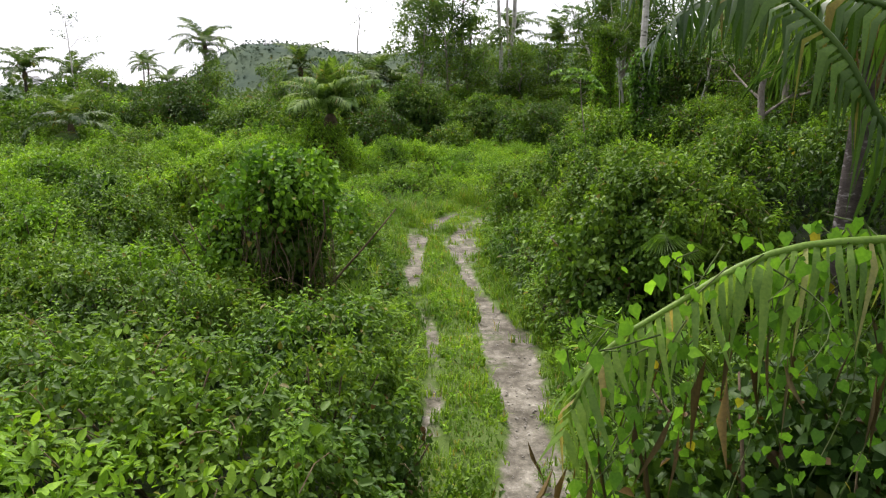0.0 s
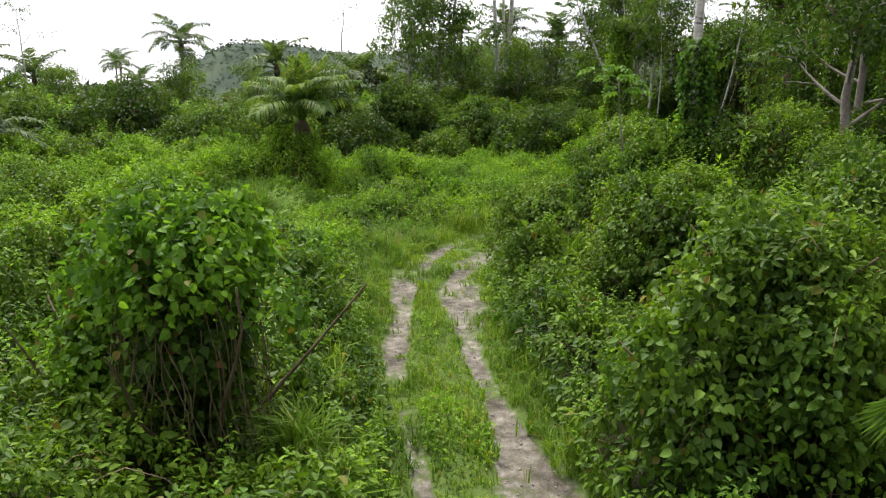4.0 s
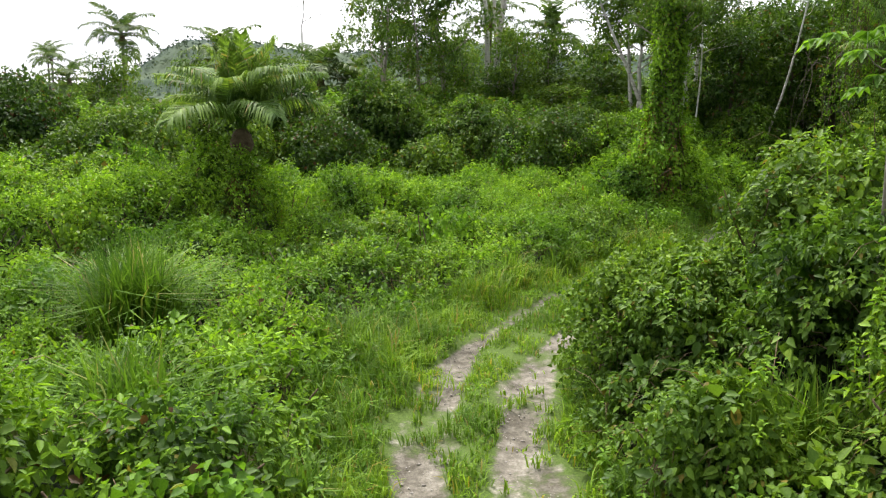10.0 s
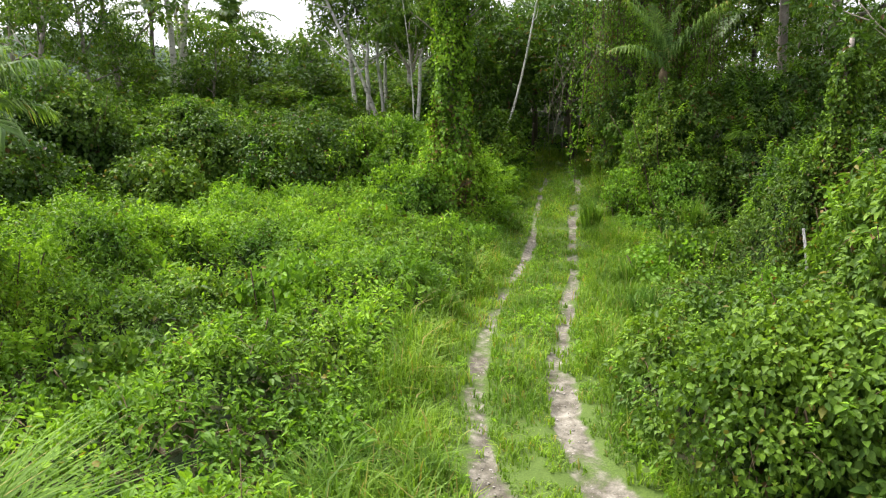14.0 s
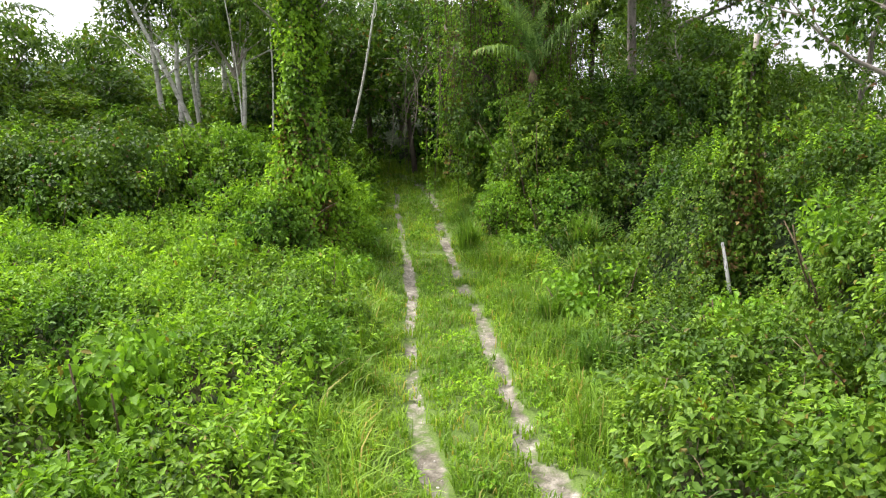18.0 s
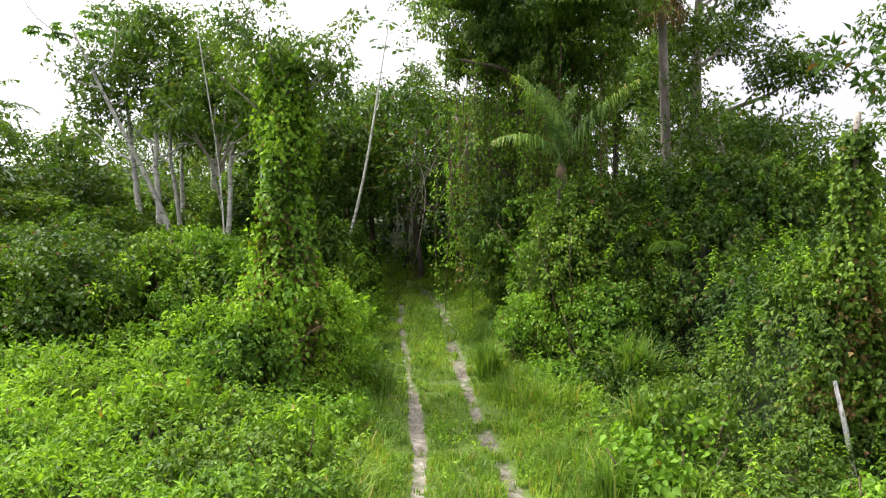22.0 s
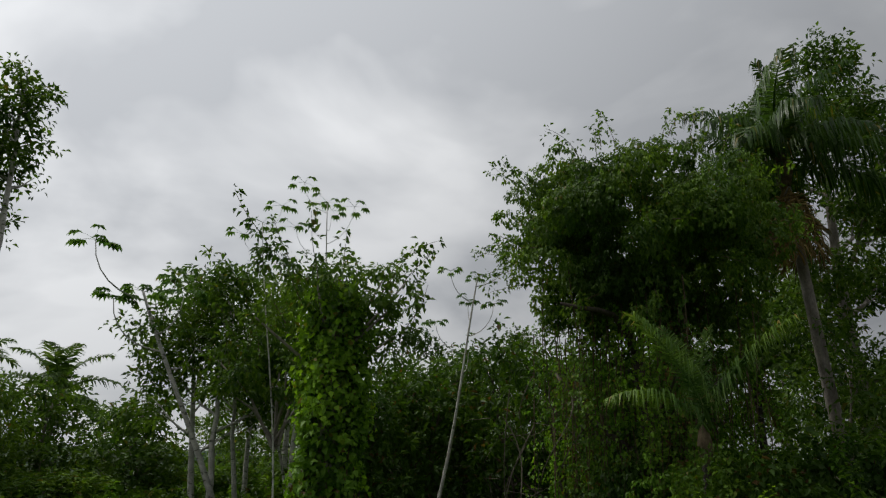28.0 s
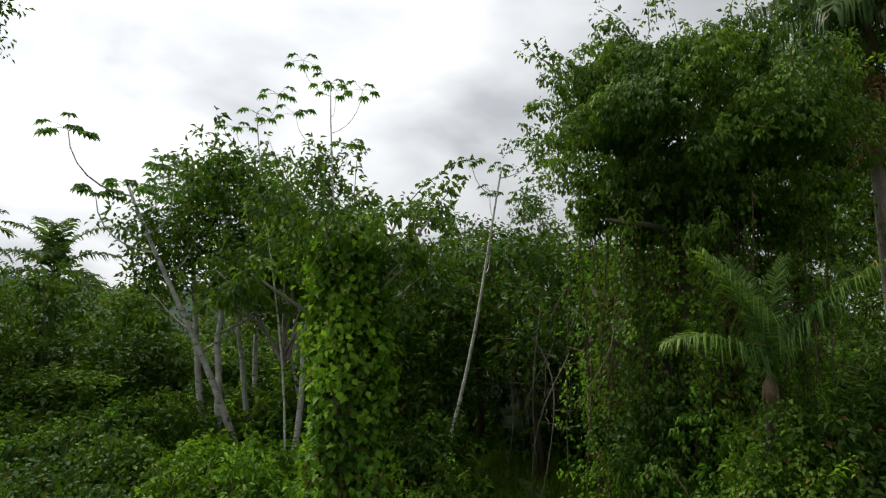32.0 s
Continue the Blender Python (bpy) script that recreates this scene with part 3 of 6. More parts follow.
def build_track():
    line = TRACK_LINE
    tang = unit(np.gradient(line, axis=0))
    side = np.stack([tang[:, 1], -tang[:, 0]], 1)
    s = np.arange(len(line)) * 0.3
    offs = np.linspace(-2.3, 2.3, 47)
    S, F = np.meshgrid(s, offs, indexing="ij")
    P = line[:, None] + side[:, None] * F[:, :, None]
    bare = rut_shape(S, F)
    z = ground_z(P[..., 0], P[..., 1]) + 0.03 - 0.1 * bare + 0.05 * (vnoise(P[..., 0], P[..., 1], 0.35, 71) - 0.5) - 0.14 * smooth(1.7, 2.3, np.abs(F))
    n, m = S.shape
    i, j = (a.ravel() for a in np.meshgrid(np.arange(n - 1), np.arange(m - 1), indexing="ij"))
    a, b, c, e = i * m + j, (i + 1) * m + j, (i + 1) * m + j + 1, i * m + j + 1
    me = mesh_from("dirt_track", np.dstack([P, z[..., None]]).reshape(-1, 3), np.vstack([np.stack([a, c, b], 1), np.stack([a, e, c], 1)]), TRACK, True)
    at = me.attributes.new("bare", "FLOAT", "POINT")
    at.data.foreach_set("value", bare.ravel().astype(np.float32))
    tagged(new("dirt_track", me), "pale sandy two-rut vehicle track with a grassy middle strip", "track", kind="structure")
    # turf on the middle strip and the verges
    k = 220000
    si = rng.uniform(36 / 0.3, (len(line) - 25), k)
    off = rng.uniform(-4.2, 4.2, k)
    base, fr = np.floor(si).astype(int), (si % 1)[:, None]
    q = line[base] * (1 - fr) + line[base + 1] * fr + side[base] * off[:, None]
    d, _ = track_distance(q[:, 0], q[:, 1])
    bare = rut_shape(si * 0.3, off) + 1.3 * (vnoise(q[:, 0], q[:, 1], 0.25, 73) - 0.5)
    keep = (bare < 0.35) & (scrub_height(q[:, 0], q[:, 1]) < 0.9)
    q, off = q[keep], off[keep]
    tall = 0.3 + 1.5 * np.clip(fbm(q[:, 0], q[:, 1], 0.9, 75) - 0.25, 0, 1)
    h = rng.uniform(0.12, 0.42, len(q)) * tall * (1 + 2.0 * smooth(1.2, 2.2, np.abs(off)) * (0.4 + 1.2 * vnoise(q[:, 0], q[:, 1], 1.3, 77)))
    z = ground_z(q[:, 0], q[:, 1])
    v, t = blades(np.column_stack([q, z]), h, rng.uniform(0.012, 0.032, len(q)), rng.uniform(0.2, 1.1, len(q)))
    tagged(new("track_grass", mesh_from("track_grass", v, t, GRASS)), "short yellow-green grass on the track and its verges", "grass", kind="stuff")
    # low broad-leaved weeds among the grass
    k = 26000
    si = rng.uniform(36 / 0.3, (len(line) - 60), k)
    off = rng.uniform(-5.0, 5.0, k)
    base = np.floor(si).astype(int)
    q = line[base] + side[base] * off[:, None]
    keep = (rut_shape(si * 0.3, off) < 0.1) & (fbm(q[:, 0], q[:, 1], 1.1, 78) + 0.16 * smooth(1.0, 3.0, np.abs(off)) + rng.normal(0, 0.05, k) > 0.62) & (scrub_height(q[:, 0], q[:, 1]) < 0.7)
    q = q[keep]
    p = np.column_stack([q, ground_z(q[:, 0], q[:, 1]) + rng.uniform(0.05, 0.38, len(q)) * (0.4 + vnoise(q[:, 0], q[:, 1], 0.8, 79))])
    v, t = sprigs(p, np.tile([0.0, 0, 1.0], (len(p), 1)), 0.1, 5, aspect=0.55, lift=0.3)
    tagged(new("verge_weeds", mesh_from("verge_weeds", v, t, LEAF_BRIGHT)), "low leafy weeds among the verge grass", "weeds", kind="stuff")


def pebbles():
    """Loose stones and clods lying in the ruts."""
    line = TRACK_LINE
    tang = unit(np.gradient(line, axis=0))
    side = np.stack([tang[:, 1], -tang[:, 0]], 1)
    k = 9000
    si, off = rng.uniform(110, 300, k), rng.uniform(-1.6, 1.6, k)
    base = np.floor(si).astype(int)
    q = line[base] * (1 - si % 1)[:, None] + line[base + 1] * (si % 1)[:, None] + side[base] * off[:, None]
    keep = rut_shape(si * 0.3, off) > 0.3 + 0.3 * rng.uniform(size=k)
    q = q[keep]
    r = 0.01 + 0.028 * rng.uniform(size=len(q)) ** 3
    o = np.array([[1, 0, 0], [0, 1, 0], [-1, 0, 0], [0, -1, 0], [0, 0, 0.7], [0, 0, -0.6]], float)
    c = np.column_stack([q, ground_z(q[:, 0], q[:, 1]) - 0.045])
    v = c[:, None] + o[None] * r[:, None, None] * rng.uniform(0.6, 1.3, (len(q), 6, 1))
    f = np.array([[0, 1, 4], [1, 2, 4], [2, 3, 4], [3, 0, 4], [1, 0, 5], [2, 1, 5], [3, 2, 5], [0, 3, 5]])
    tagged(new("pebbles", mesh_from("pebbles", v.reshape(-1, 3), (np.arange(len(q))[:, None, None] * 6 + f).reshape(-1, 3), STONE)), "small pale stones and clods in the ruts", "stones", kind="stuff")


build_ground()
build_track()
pebbles()


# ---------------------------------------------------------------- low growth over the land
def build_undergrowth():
    """A dark sheet seen through gaps in the leaves; its colour carries the scrub's inner shade."""
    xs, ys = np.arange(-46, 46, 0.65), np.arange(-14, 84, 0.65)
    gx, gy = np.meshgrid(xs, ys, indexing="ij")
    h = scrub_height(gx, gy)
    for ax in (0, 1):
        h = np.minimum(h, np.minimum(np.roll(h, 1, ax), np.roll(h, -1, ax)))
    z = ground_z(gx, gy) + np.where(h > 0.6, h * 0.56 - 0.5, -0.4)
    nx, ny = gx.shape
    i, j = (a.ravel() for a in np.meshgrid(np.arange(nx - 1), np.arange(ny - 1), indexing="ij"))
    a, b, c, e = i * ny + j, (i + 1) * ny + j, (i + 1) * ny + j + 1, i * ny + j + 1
    me = mesh_from("undergrowth", np.stack([gx, gy, z], -1).reshape(-1, 3), np.vstack([np.stack([a, b, c], 1), np.stack([a, c, e], 1)]), SCRUB_SHADE, True)
    tagged(new("undergrowth", me), "dark sheet with the scrub's inner shade put into its colour", "undergrowth", kind="stuff")


def surface_points(x0, x1, y0, y1, density, low=0.3):
    """Points on the scrub's upper surface, evenly by its area, with normals and heights."""
    peak = 4.0
    n = int((x1 - x0) * (y1 - y0) * density * peak)
    x, y = rng.uniform(x0, x1, n), rng.uniform(y0, y1, n)
    h = scrub_height(x, y)
    e = 0.22
    gx, gy = (scrub_height(x + e, y) - h) / e, (scrub_height(x, y + e) - h) / e
    area = np.sqrt(1 + gx ** 2 + gy ** 2)
    keep = (h > low) & (rng.uniform(0, peak, n) < np.minimum(area, peak))
    x, y, h, gx, gy, area = (a[keep] for a in (x, y, h, gx, gy, area))
    # steep flanks take more, down their face
    more = np.clip(area / peak, 1, 3).astype(int)
    x, y, h, gx, gy = (np.repeat(a, more) for a in (x, y, h, gx, gy))
    first = np.repeat(more, more) == 1
    h = np.where(first, h, h * rng.uniform(0.35, 1.0, len(h)))
    z = ground_z(x, y) + h
    nrm = unit(np.column_stack([-gx, -gy, np.ones(len(x))]))
    return np.column_stack([x, y, z]), nrm, h


# stands along the walk and the bearings looked along there, for thinning growth that stays out of sight
STANDS = ((0, 0, 0), (0, 6, 1), (0, 11, 2), (-1, 17, 3), (-4, 22, 18), (-5.6, 25, 30), (-6, 28, 43), (-4, 31, 49), (0, 35, 48), (3, 37, 40))


def in_sight(x, y):
    for ex, ey, bearing in STANDS:
        dx, dy = x - ex, y - ey
        if np.hypot(dx, dy) > 4.5 and abs(np.degrees(np.arctan2(dx, dy)) - bearing) < 34 + 120 / np.hypot(dx, dy):
            return True
    return False


def build_creepers():
    groups = {"near_creeper": Soup(), "near_herb": Soup(), "near_shade": Soup(), "mid_creeper": Soup(), "mid_shade": Soup(), "far_scrub": Soup(), "thicket": Soup(), "dark_thicket": Soup(), "shade_leaves": Soup(), "shoots": Soup(), "mid_shoots": Soup()}
    step = 4
    for x0 in range(-44, 44, step):
        for y0 in range(-12, 80, step):
            c = np.array([x0 + 2.0, y0 + 2.0])
            d = np.min(np.linalg.norm(NEAR_LINE - c, axis=1))
            if d > 58 or x0 > 30 and y0 < 40 or x0 > 38:
                continue
            shown = in_sight(c[0], c[1])
            if not shown and d > 30:
                continue
            leaf = float(np.clip(0.0085 * d + 0.02, 0.112, 0.6)) * (1.0 if shown else 2.2)
            per = 6
            density = 1.25 / (0.33 * leaf * leaf) / per
            p, nrm, h = surface_points(x0, x0 + step, y0, y0 + step, density, 0.3)
            if not len(p):
                continue
            p = p + nrm * (rng.uniform(-0.3, 0.2, len(p)) * (1 + d / 40))[:, None]
            kind = fbm(p[:, 0], p[:, 1], 4.0, 81) + rng.normal(0, 0.06, len(p))
            td, ts = track_distance(p[:, 0], p[:, 1])
            # right of x = 18 more dark leaves: the forest wall's shade as colour
            kind = kind + 0.2 * ((ts > 0) & (p[:, 1] > 30)) - 0.1 * (ts < 0) - 0.1 * ((ts < 0) & (p[:, 1] < 33)) - 0.3 * ((ts < 0) & (p[:, 0] > 18))
            woods = (forest_share(p[:, 0], p[:, 1]) > 0.45) | ((p[:, 0] > 1.6) & (p[:, 1] < 9.5)) | ((ts < 0) & (p[:, 1] > 36) & (td + 1.5 * kind > 5.0)) | ((p[:, 0] < -7.5) & (p[:, 1] + 6 * kind > 52.5 + 0.3 * (p[:, 0] + 8))) | ((ts > 0) & (p[:, 0] < 9) & (p[:, 1] + 6 * kind > 61.5))
            few = np.ones(len(p), bool)
            p, nrm, kind, woods = p[few], nrm[few], kind[few], woods[few]
            # clumps with dark hollows between them
            crest = domes(p[:, 0], p[:, 1], 1.75, 21)
            gap = 0.1 + 0.3 * crest + 0.4 * vnoise(p[:, 0] + 0.6 * p[:, 2], p[:, 1] - 0.5 * p[:, 2], 0.75 + 0.012 * d, 101) + 0.3 * vnoise(p[:, 0] - 0.4 * p[:, 2], p[:, 1] + 0.7 * p[:, 2], 0.3 + 0.012 * d, 103)
            open_field = (ts[few] > 0) & (p[:, 1] > 30)
            fill = rng.uniform(size=len(p)) < 0.12 + 0.88 * smooth(0.29, 0.49, gap + 0.06 * open_field)
            p, nrm, kind, woods = p[fill], nrm[fill], kind[fill], woods[fill]
            if not len(p):
                continue
            size = leaf * np.exp(rng.normal(0, 0.25, len(p))) * np.where(woods, 0.92, 1.0)
            if d < 19:
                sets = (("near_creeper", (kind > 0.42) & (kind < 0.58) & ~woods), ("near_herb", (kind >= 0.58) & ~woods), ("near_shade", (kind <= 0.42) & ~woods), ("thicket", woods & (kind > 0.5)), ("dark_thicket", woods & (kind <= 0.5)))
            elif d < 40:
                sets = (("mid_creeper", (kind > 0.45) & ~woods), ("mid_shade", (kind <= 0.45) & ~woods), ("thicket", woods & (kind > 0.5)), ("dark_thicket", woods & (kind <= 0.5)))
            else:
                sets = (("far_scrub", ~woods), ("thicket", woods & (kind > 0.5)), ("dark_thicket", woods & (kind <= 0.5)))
            for key, sel in sets:
                if sel.any():
                    groups[key].put(*sprigs(p[sel], nrm[sel], size[sel], per, aspect=0.46 if key == "near_herb" else 0.58, lift=0.1 if key == "near_herb" else -0.12, oval=shown and d < 8.5))
            # dark leaves below, the scrub's inner shade put into their colour
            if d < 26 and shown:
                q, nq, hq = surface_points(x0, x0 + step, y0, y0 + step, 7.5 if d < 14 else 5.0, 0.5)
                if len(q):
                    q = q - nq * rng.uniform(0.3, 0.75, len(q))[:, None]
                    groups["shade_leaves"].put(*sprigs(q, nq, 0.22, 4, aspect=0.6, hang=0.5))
            # shoots that stand up out of the tangle
            if d < 40 and shown:
                q, nq, _ = surface_points(x0, x0 + step, y0, y0 + step, 1.5 if d < 19 else 0.6, 0.25)
                if len(q):
                    k = 13
                    tall = rng.uniform(0.18, 0.75, len(q)) * (0.6 + 0.8 * fbm(q[:, 0], q[:, 1], 3.0, 83))
                    lean_ = unit(nq * 0.7 + np.array([0, 0, 1.0]) + rng.normal(size=q.shape) * 0.25)
                    f = np.tile(np.linspace(0.1, 1, k), len(q))
                    pos = np.repeat(q, k, 0) + np.repeat(lean_ * tall[:, None], k, 0) * f[:, None]
                    az = np.tile(np.arange(k) * 2.4, len(q)) + np.repeat(rng.uniform(0, 6, len(q)), k)
                    out = np.column_stack([np.cos(az), np.sin(az), 0.1 - 0.6 * (1 - f) + 0.5 * (f > 0.9)])
                    L = np.repeat(leaf * rng.uniform(0.8, 1.45, len(q)), k) * (1.15 - 0.45 * f)
                    slim = np.repeat(rng.uniform(0.34, 0.62, len(q)), k)
                    v, t = leaf_array(pos, out, np.column_stack([-0.4 * np.cos(az), -0.4 * np.sin(az), np.ones(len(az))]), L, L * slim, droop=0.22, oval=d < 8.5)
                    groups["shoots" if d < 19 else "mid_shoots"].put(v, t)
                    if d < 19:
                        w = np.full(len(q), 0.012)[:, None] * unit(np.cross(lean_, np.array([0.3, 1, 0])))
                        tip = q + lean_ * tall[:, None]
                        foot = q - lean_ * 0.25
                        v = np.stack([foot - w, foot + w, tip], 1).reshape(-1, 3)
                        groups["shoots"].put(v, np.arange(len(v)).reshape(-1, 3))
    tags = {"near_creeper": ("creeper_leaves", LEAF_MID, "broad mid-green creeper leaves blanketing the scrub"), "near_herb": ("herb_leaves", LEAF_BRIGHT, "bright green lance-shaped leaves of roadside herbs"),
            "near_shade": ("scrub_leaves", LEAF_DEEP, "deep green leaves of low tangled scrub"), "mid_creeper": ("field_creeper", LEAF_BRIGHT, "bright green creeper covering the clearing"),
            "mid_shade": ("field_scrub", LEAF_VINE, "mid-green scrub leaves over the clearing"), "far_scrub": ("far_scrub", LEAF_FAR_HAZE, "scrub far across the clearing, haze put into its dull green"),
            "shade_leaves": ("lower_leaves", LEAF_DARK, "dark leaves deep in the scrub, shade put into their colour"), "dark_thicket": ("shade_toned_thicket", LEAF_DARK, "very dark thicket leaves, the forest's shade put into their colour"), "thicket": ("forest_thicket", LEAF_TREE, "dense dark green thicket along the forest edge"), "shoots": ("leafy_shoots", LEAF_BRIGHT, "upright leafy shoots standing out of the scrub"),
            "mid_shoots": ("field_shoots", LEAF_VINE, "leafy shoots standing over the clearing")}
    for key, soup in groups.items():
        if soup.n:
            name, mat, label = tags[key]
            tagged(new(name, soup.mesh(name, mat)), label, "undergrowth", kind="stuff")


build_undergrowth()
build_creepers()


# ---------------------------------------------------------------- palms
def frond_mesh(name, length, rise, fall, pairs, leaflet, width, mat, hang=0.5, ragged=0.1, cut=1.0):
    """A pinnate frond along +X from the crown: rise and fall are the stalk's slope at its foot and its tip, in degrees."""
    s = np.linspace(0, 1, 14)
    ang = np.radians(rise + (fall - rise) * s ** 1.25)
    step = length / 13
    pts = np.column_stack([np.cumsum(np.cos(ang)) * step, 0.04 * length * np.sin(s * 2.5 + rise), np.cumsum(np.sin(ang)) * step]) - [step, 0, 0]
    soup = Soup()
    soup.put(*tube_arrays(pts, [0.012 * length, 0.008 * length, 0.002 * length], 4))
    q = np.repeat(np.linspace(0.16, 1.0, pairs), 2)
    sg = np.tile([1.0, -1.0], pairs)
    keep = rng.uniform(size=len(q)) > ragged * 0.4
    q, sg = q[keep], sg[keep]
    base = np.stack([np.interp(q, s, pts[:, k]) for k in range(3)], 1)
    a = np.interp(q, s, ang)
    fwd = np.column_stack([np.cos(a), 0 * a, np.sin(a)])
    up = np.column_stack([-np.sin(a), 0 * a, np.cos(a)])
    side = np.column_stack([0 * a, sg, 0 * a])
    n = len(q)
    ax = unit(side * 0.95 + fwd * (0.35 + 0.9 * q[:, None] ** 3) + up * 0.28 + rng.normal(size=(n, 3)) * ragged)
    L = leaflet * (0.45 + 0.75 * np.sin(np.pi * np.clip(q * 0.86 + 0.1, 0, 1))) * rng.uniform(0.85, 1.1, n) * cut
    W = np.full(n, width) * rng.uniform(0.8, 1.15, n)
    wdir = unit(np.cross(ax, up + rng.normal(size=(n, 3)) * 0.2))
    down = np.array([0, 0, -1.0])
    h = hang * rng.uniform(0.7, 1.3, n)[:, None]
    m = base + ax * L[:, None] * 0.5 + down * L[:, None] * h * 0.12
    tip = base + ax * L[:, None] * (0.98 - 0.25 * h) + down * L[:, None] * h * 0.6
    w = wdir * W[:, None] * 0.5
    v = np.stack([base - w * 0.5, base + w * 0.5, m - w, m + w, tip], 1).reshape(-1, 3)
    k = np.array([[0, 1, 3], [0, 3, 2], [2, 3, 4]])
    soup.put(v, (np.arange(n)[:, None, None] * 5 + k[None]).reshape(-1, 3))
    return soup.mesh(name, mat)


def frond_set(length, pairs, leaflet, width, mat, hang=0.5, ragged=0.1):
    """Fronds from the upright spear to the hanging oldest one."""
    return [frond_mesh("frond", length * k, r, f, pairs, leaflet, width, mat, hang, ragged) for k, r, f in
            ((0.85, 82, 55), (1.0, 66, 5), (1.0, 48, -30), (1.0, 28, -52), (0.95, 2, -70), (0.85, -30, -82))]


FRONDS_TALL = frond_set(3.4, 64, 0.85, 0.06, LEAF_PALM, 1.5, 0.16)
FRONDS_BROAD = frond_set(4.2, 80, 1.2, 0.066, LEAF_PALM_PALE, 0.95, 0.07)
FRONDS_YOUNG = [frond_mesh("frond", 4.0 * k, r, f, 64, 1.1, 0.06, LEAF_PALM_PALE, 1.05, 0.1) for k, r, f in ((0.95, 80, 55), (1.08, 58, 28), (0.9, 64, -15))]
FRONDS_FAR = frond_set(3.8, 36, 1.0, 0.13, LEAF_PALM_FAR, 0.7)
DRY_FROND = frond_mesh("dry_frond", 2.4, -55, -88, 30, 0.6, 0.05, DRY, 1.2, 0.3)


def palm(base, top, radius, fronds, count, label, levels=(0, 1, 2, 3, 4), dry=2, size=1.0, turn=0.0, name="palm_tree", bark=BARK_PALM, rings=True, bearings=None):
    """A palm from its foot to its crown, with a trunk, a boss of leaf bases, green fronds and hanging dry ones."""
    root = new(name)
    root.location = base
    tagged(root, label, "palm")
    rel = np.array(top, float) - np.array(base, float)
    s = np.linspace(0, 1, 20 if rings else 7)
    bend = np.array([rel[1], -rel[0], 0]) * 0.12
    pts = rel * s[:, None] + bend * np.sin(np.pi * s)[:, None]
    pts[0, 2] -= 0.3
    rr = radius * (1.25 - 0.45 * s)
    if rings:
        rr = rr * (1 + 0.02 * (np.arange(len(s)) % 2))
    part("trunk", Soup().put(*tube_arrays(pts, rr, 10 if rings else 6)).mesh("trunk", bark, True), root)
    part("crown_boss", Soup().put(*tube_arrays(rel + np.array([[0, 0, -0.55], [0, 0, -0.1], [0, 0, 0.3], [0, 0, 0.6]]) * size, [radius * 0.9, radius * 1.7, radius * 1.3, radius * 0.4], 8)).mesh("crown_boss", STEM_BROWN, True), root)
    for i in range(count):
        k = levels[min(int(i / count * len(levels)), len(levels) - 1)]
        az = turn + i * 137.5 + rng.uniform(-12, 12)
        if bearings:
            az, k = bearings[i]
        sc = size * rng.uniform(0.88, 1.08)
        m = Matrix.Translation(rel + np.array([0, 0, 0.35 * size - 0.1 * k * size])) @ pose(0, 0, 0, rng.uniform(-8, 8), rng.uniform(-7, 7), az) @ Matrix.Scale(sc, 4)
        part("frond", fronds[k], root, m=m)
    for i in range(dry):
        m = Matrix.Translation(rel + np.array([0, 0, -0.3 * size])) @ pose(0, 0, 0, 0, 0, turn + 70 + i * 150) @ Matrix.Scale(size, 4)
        part("dry_frond", DRY_FROND, root, "dry brown hanging frond", m)
    return root


def gz(x, y):
    return float(ground_z(x, y))


# ---------------------------------------------------------------- broad-leaved trees
def limb_points(start, heading, length, bend, n=7):
    d = unit(np.array(heading, float))
    pts = [np.array(start, float)]
    for _ in range(n - 1):
        d = unit(d + np.array(bend) + rng.normal(size=3) * 0.12)
        pts.append(pts[-1] + d * length / (n - 1))
    return np.array(pts)


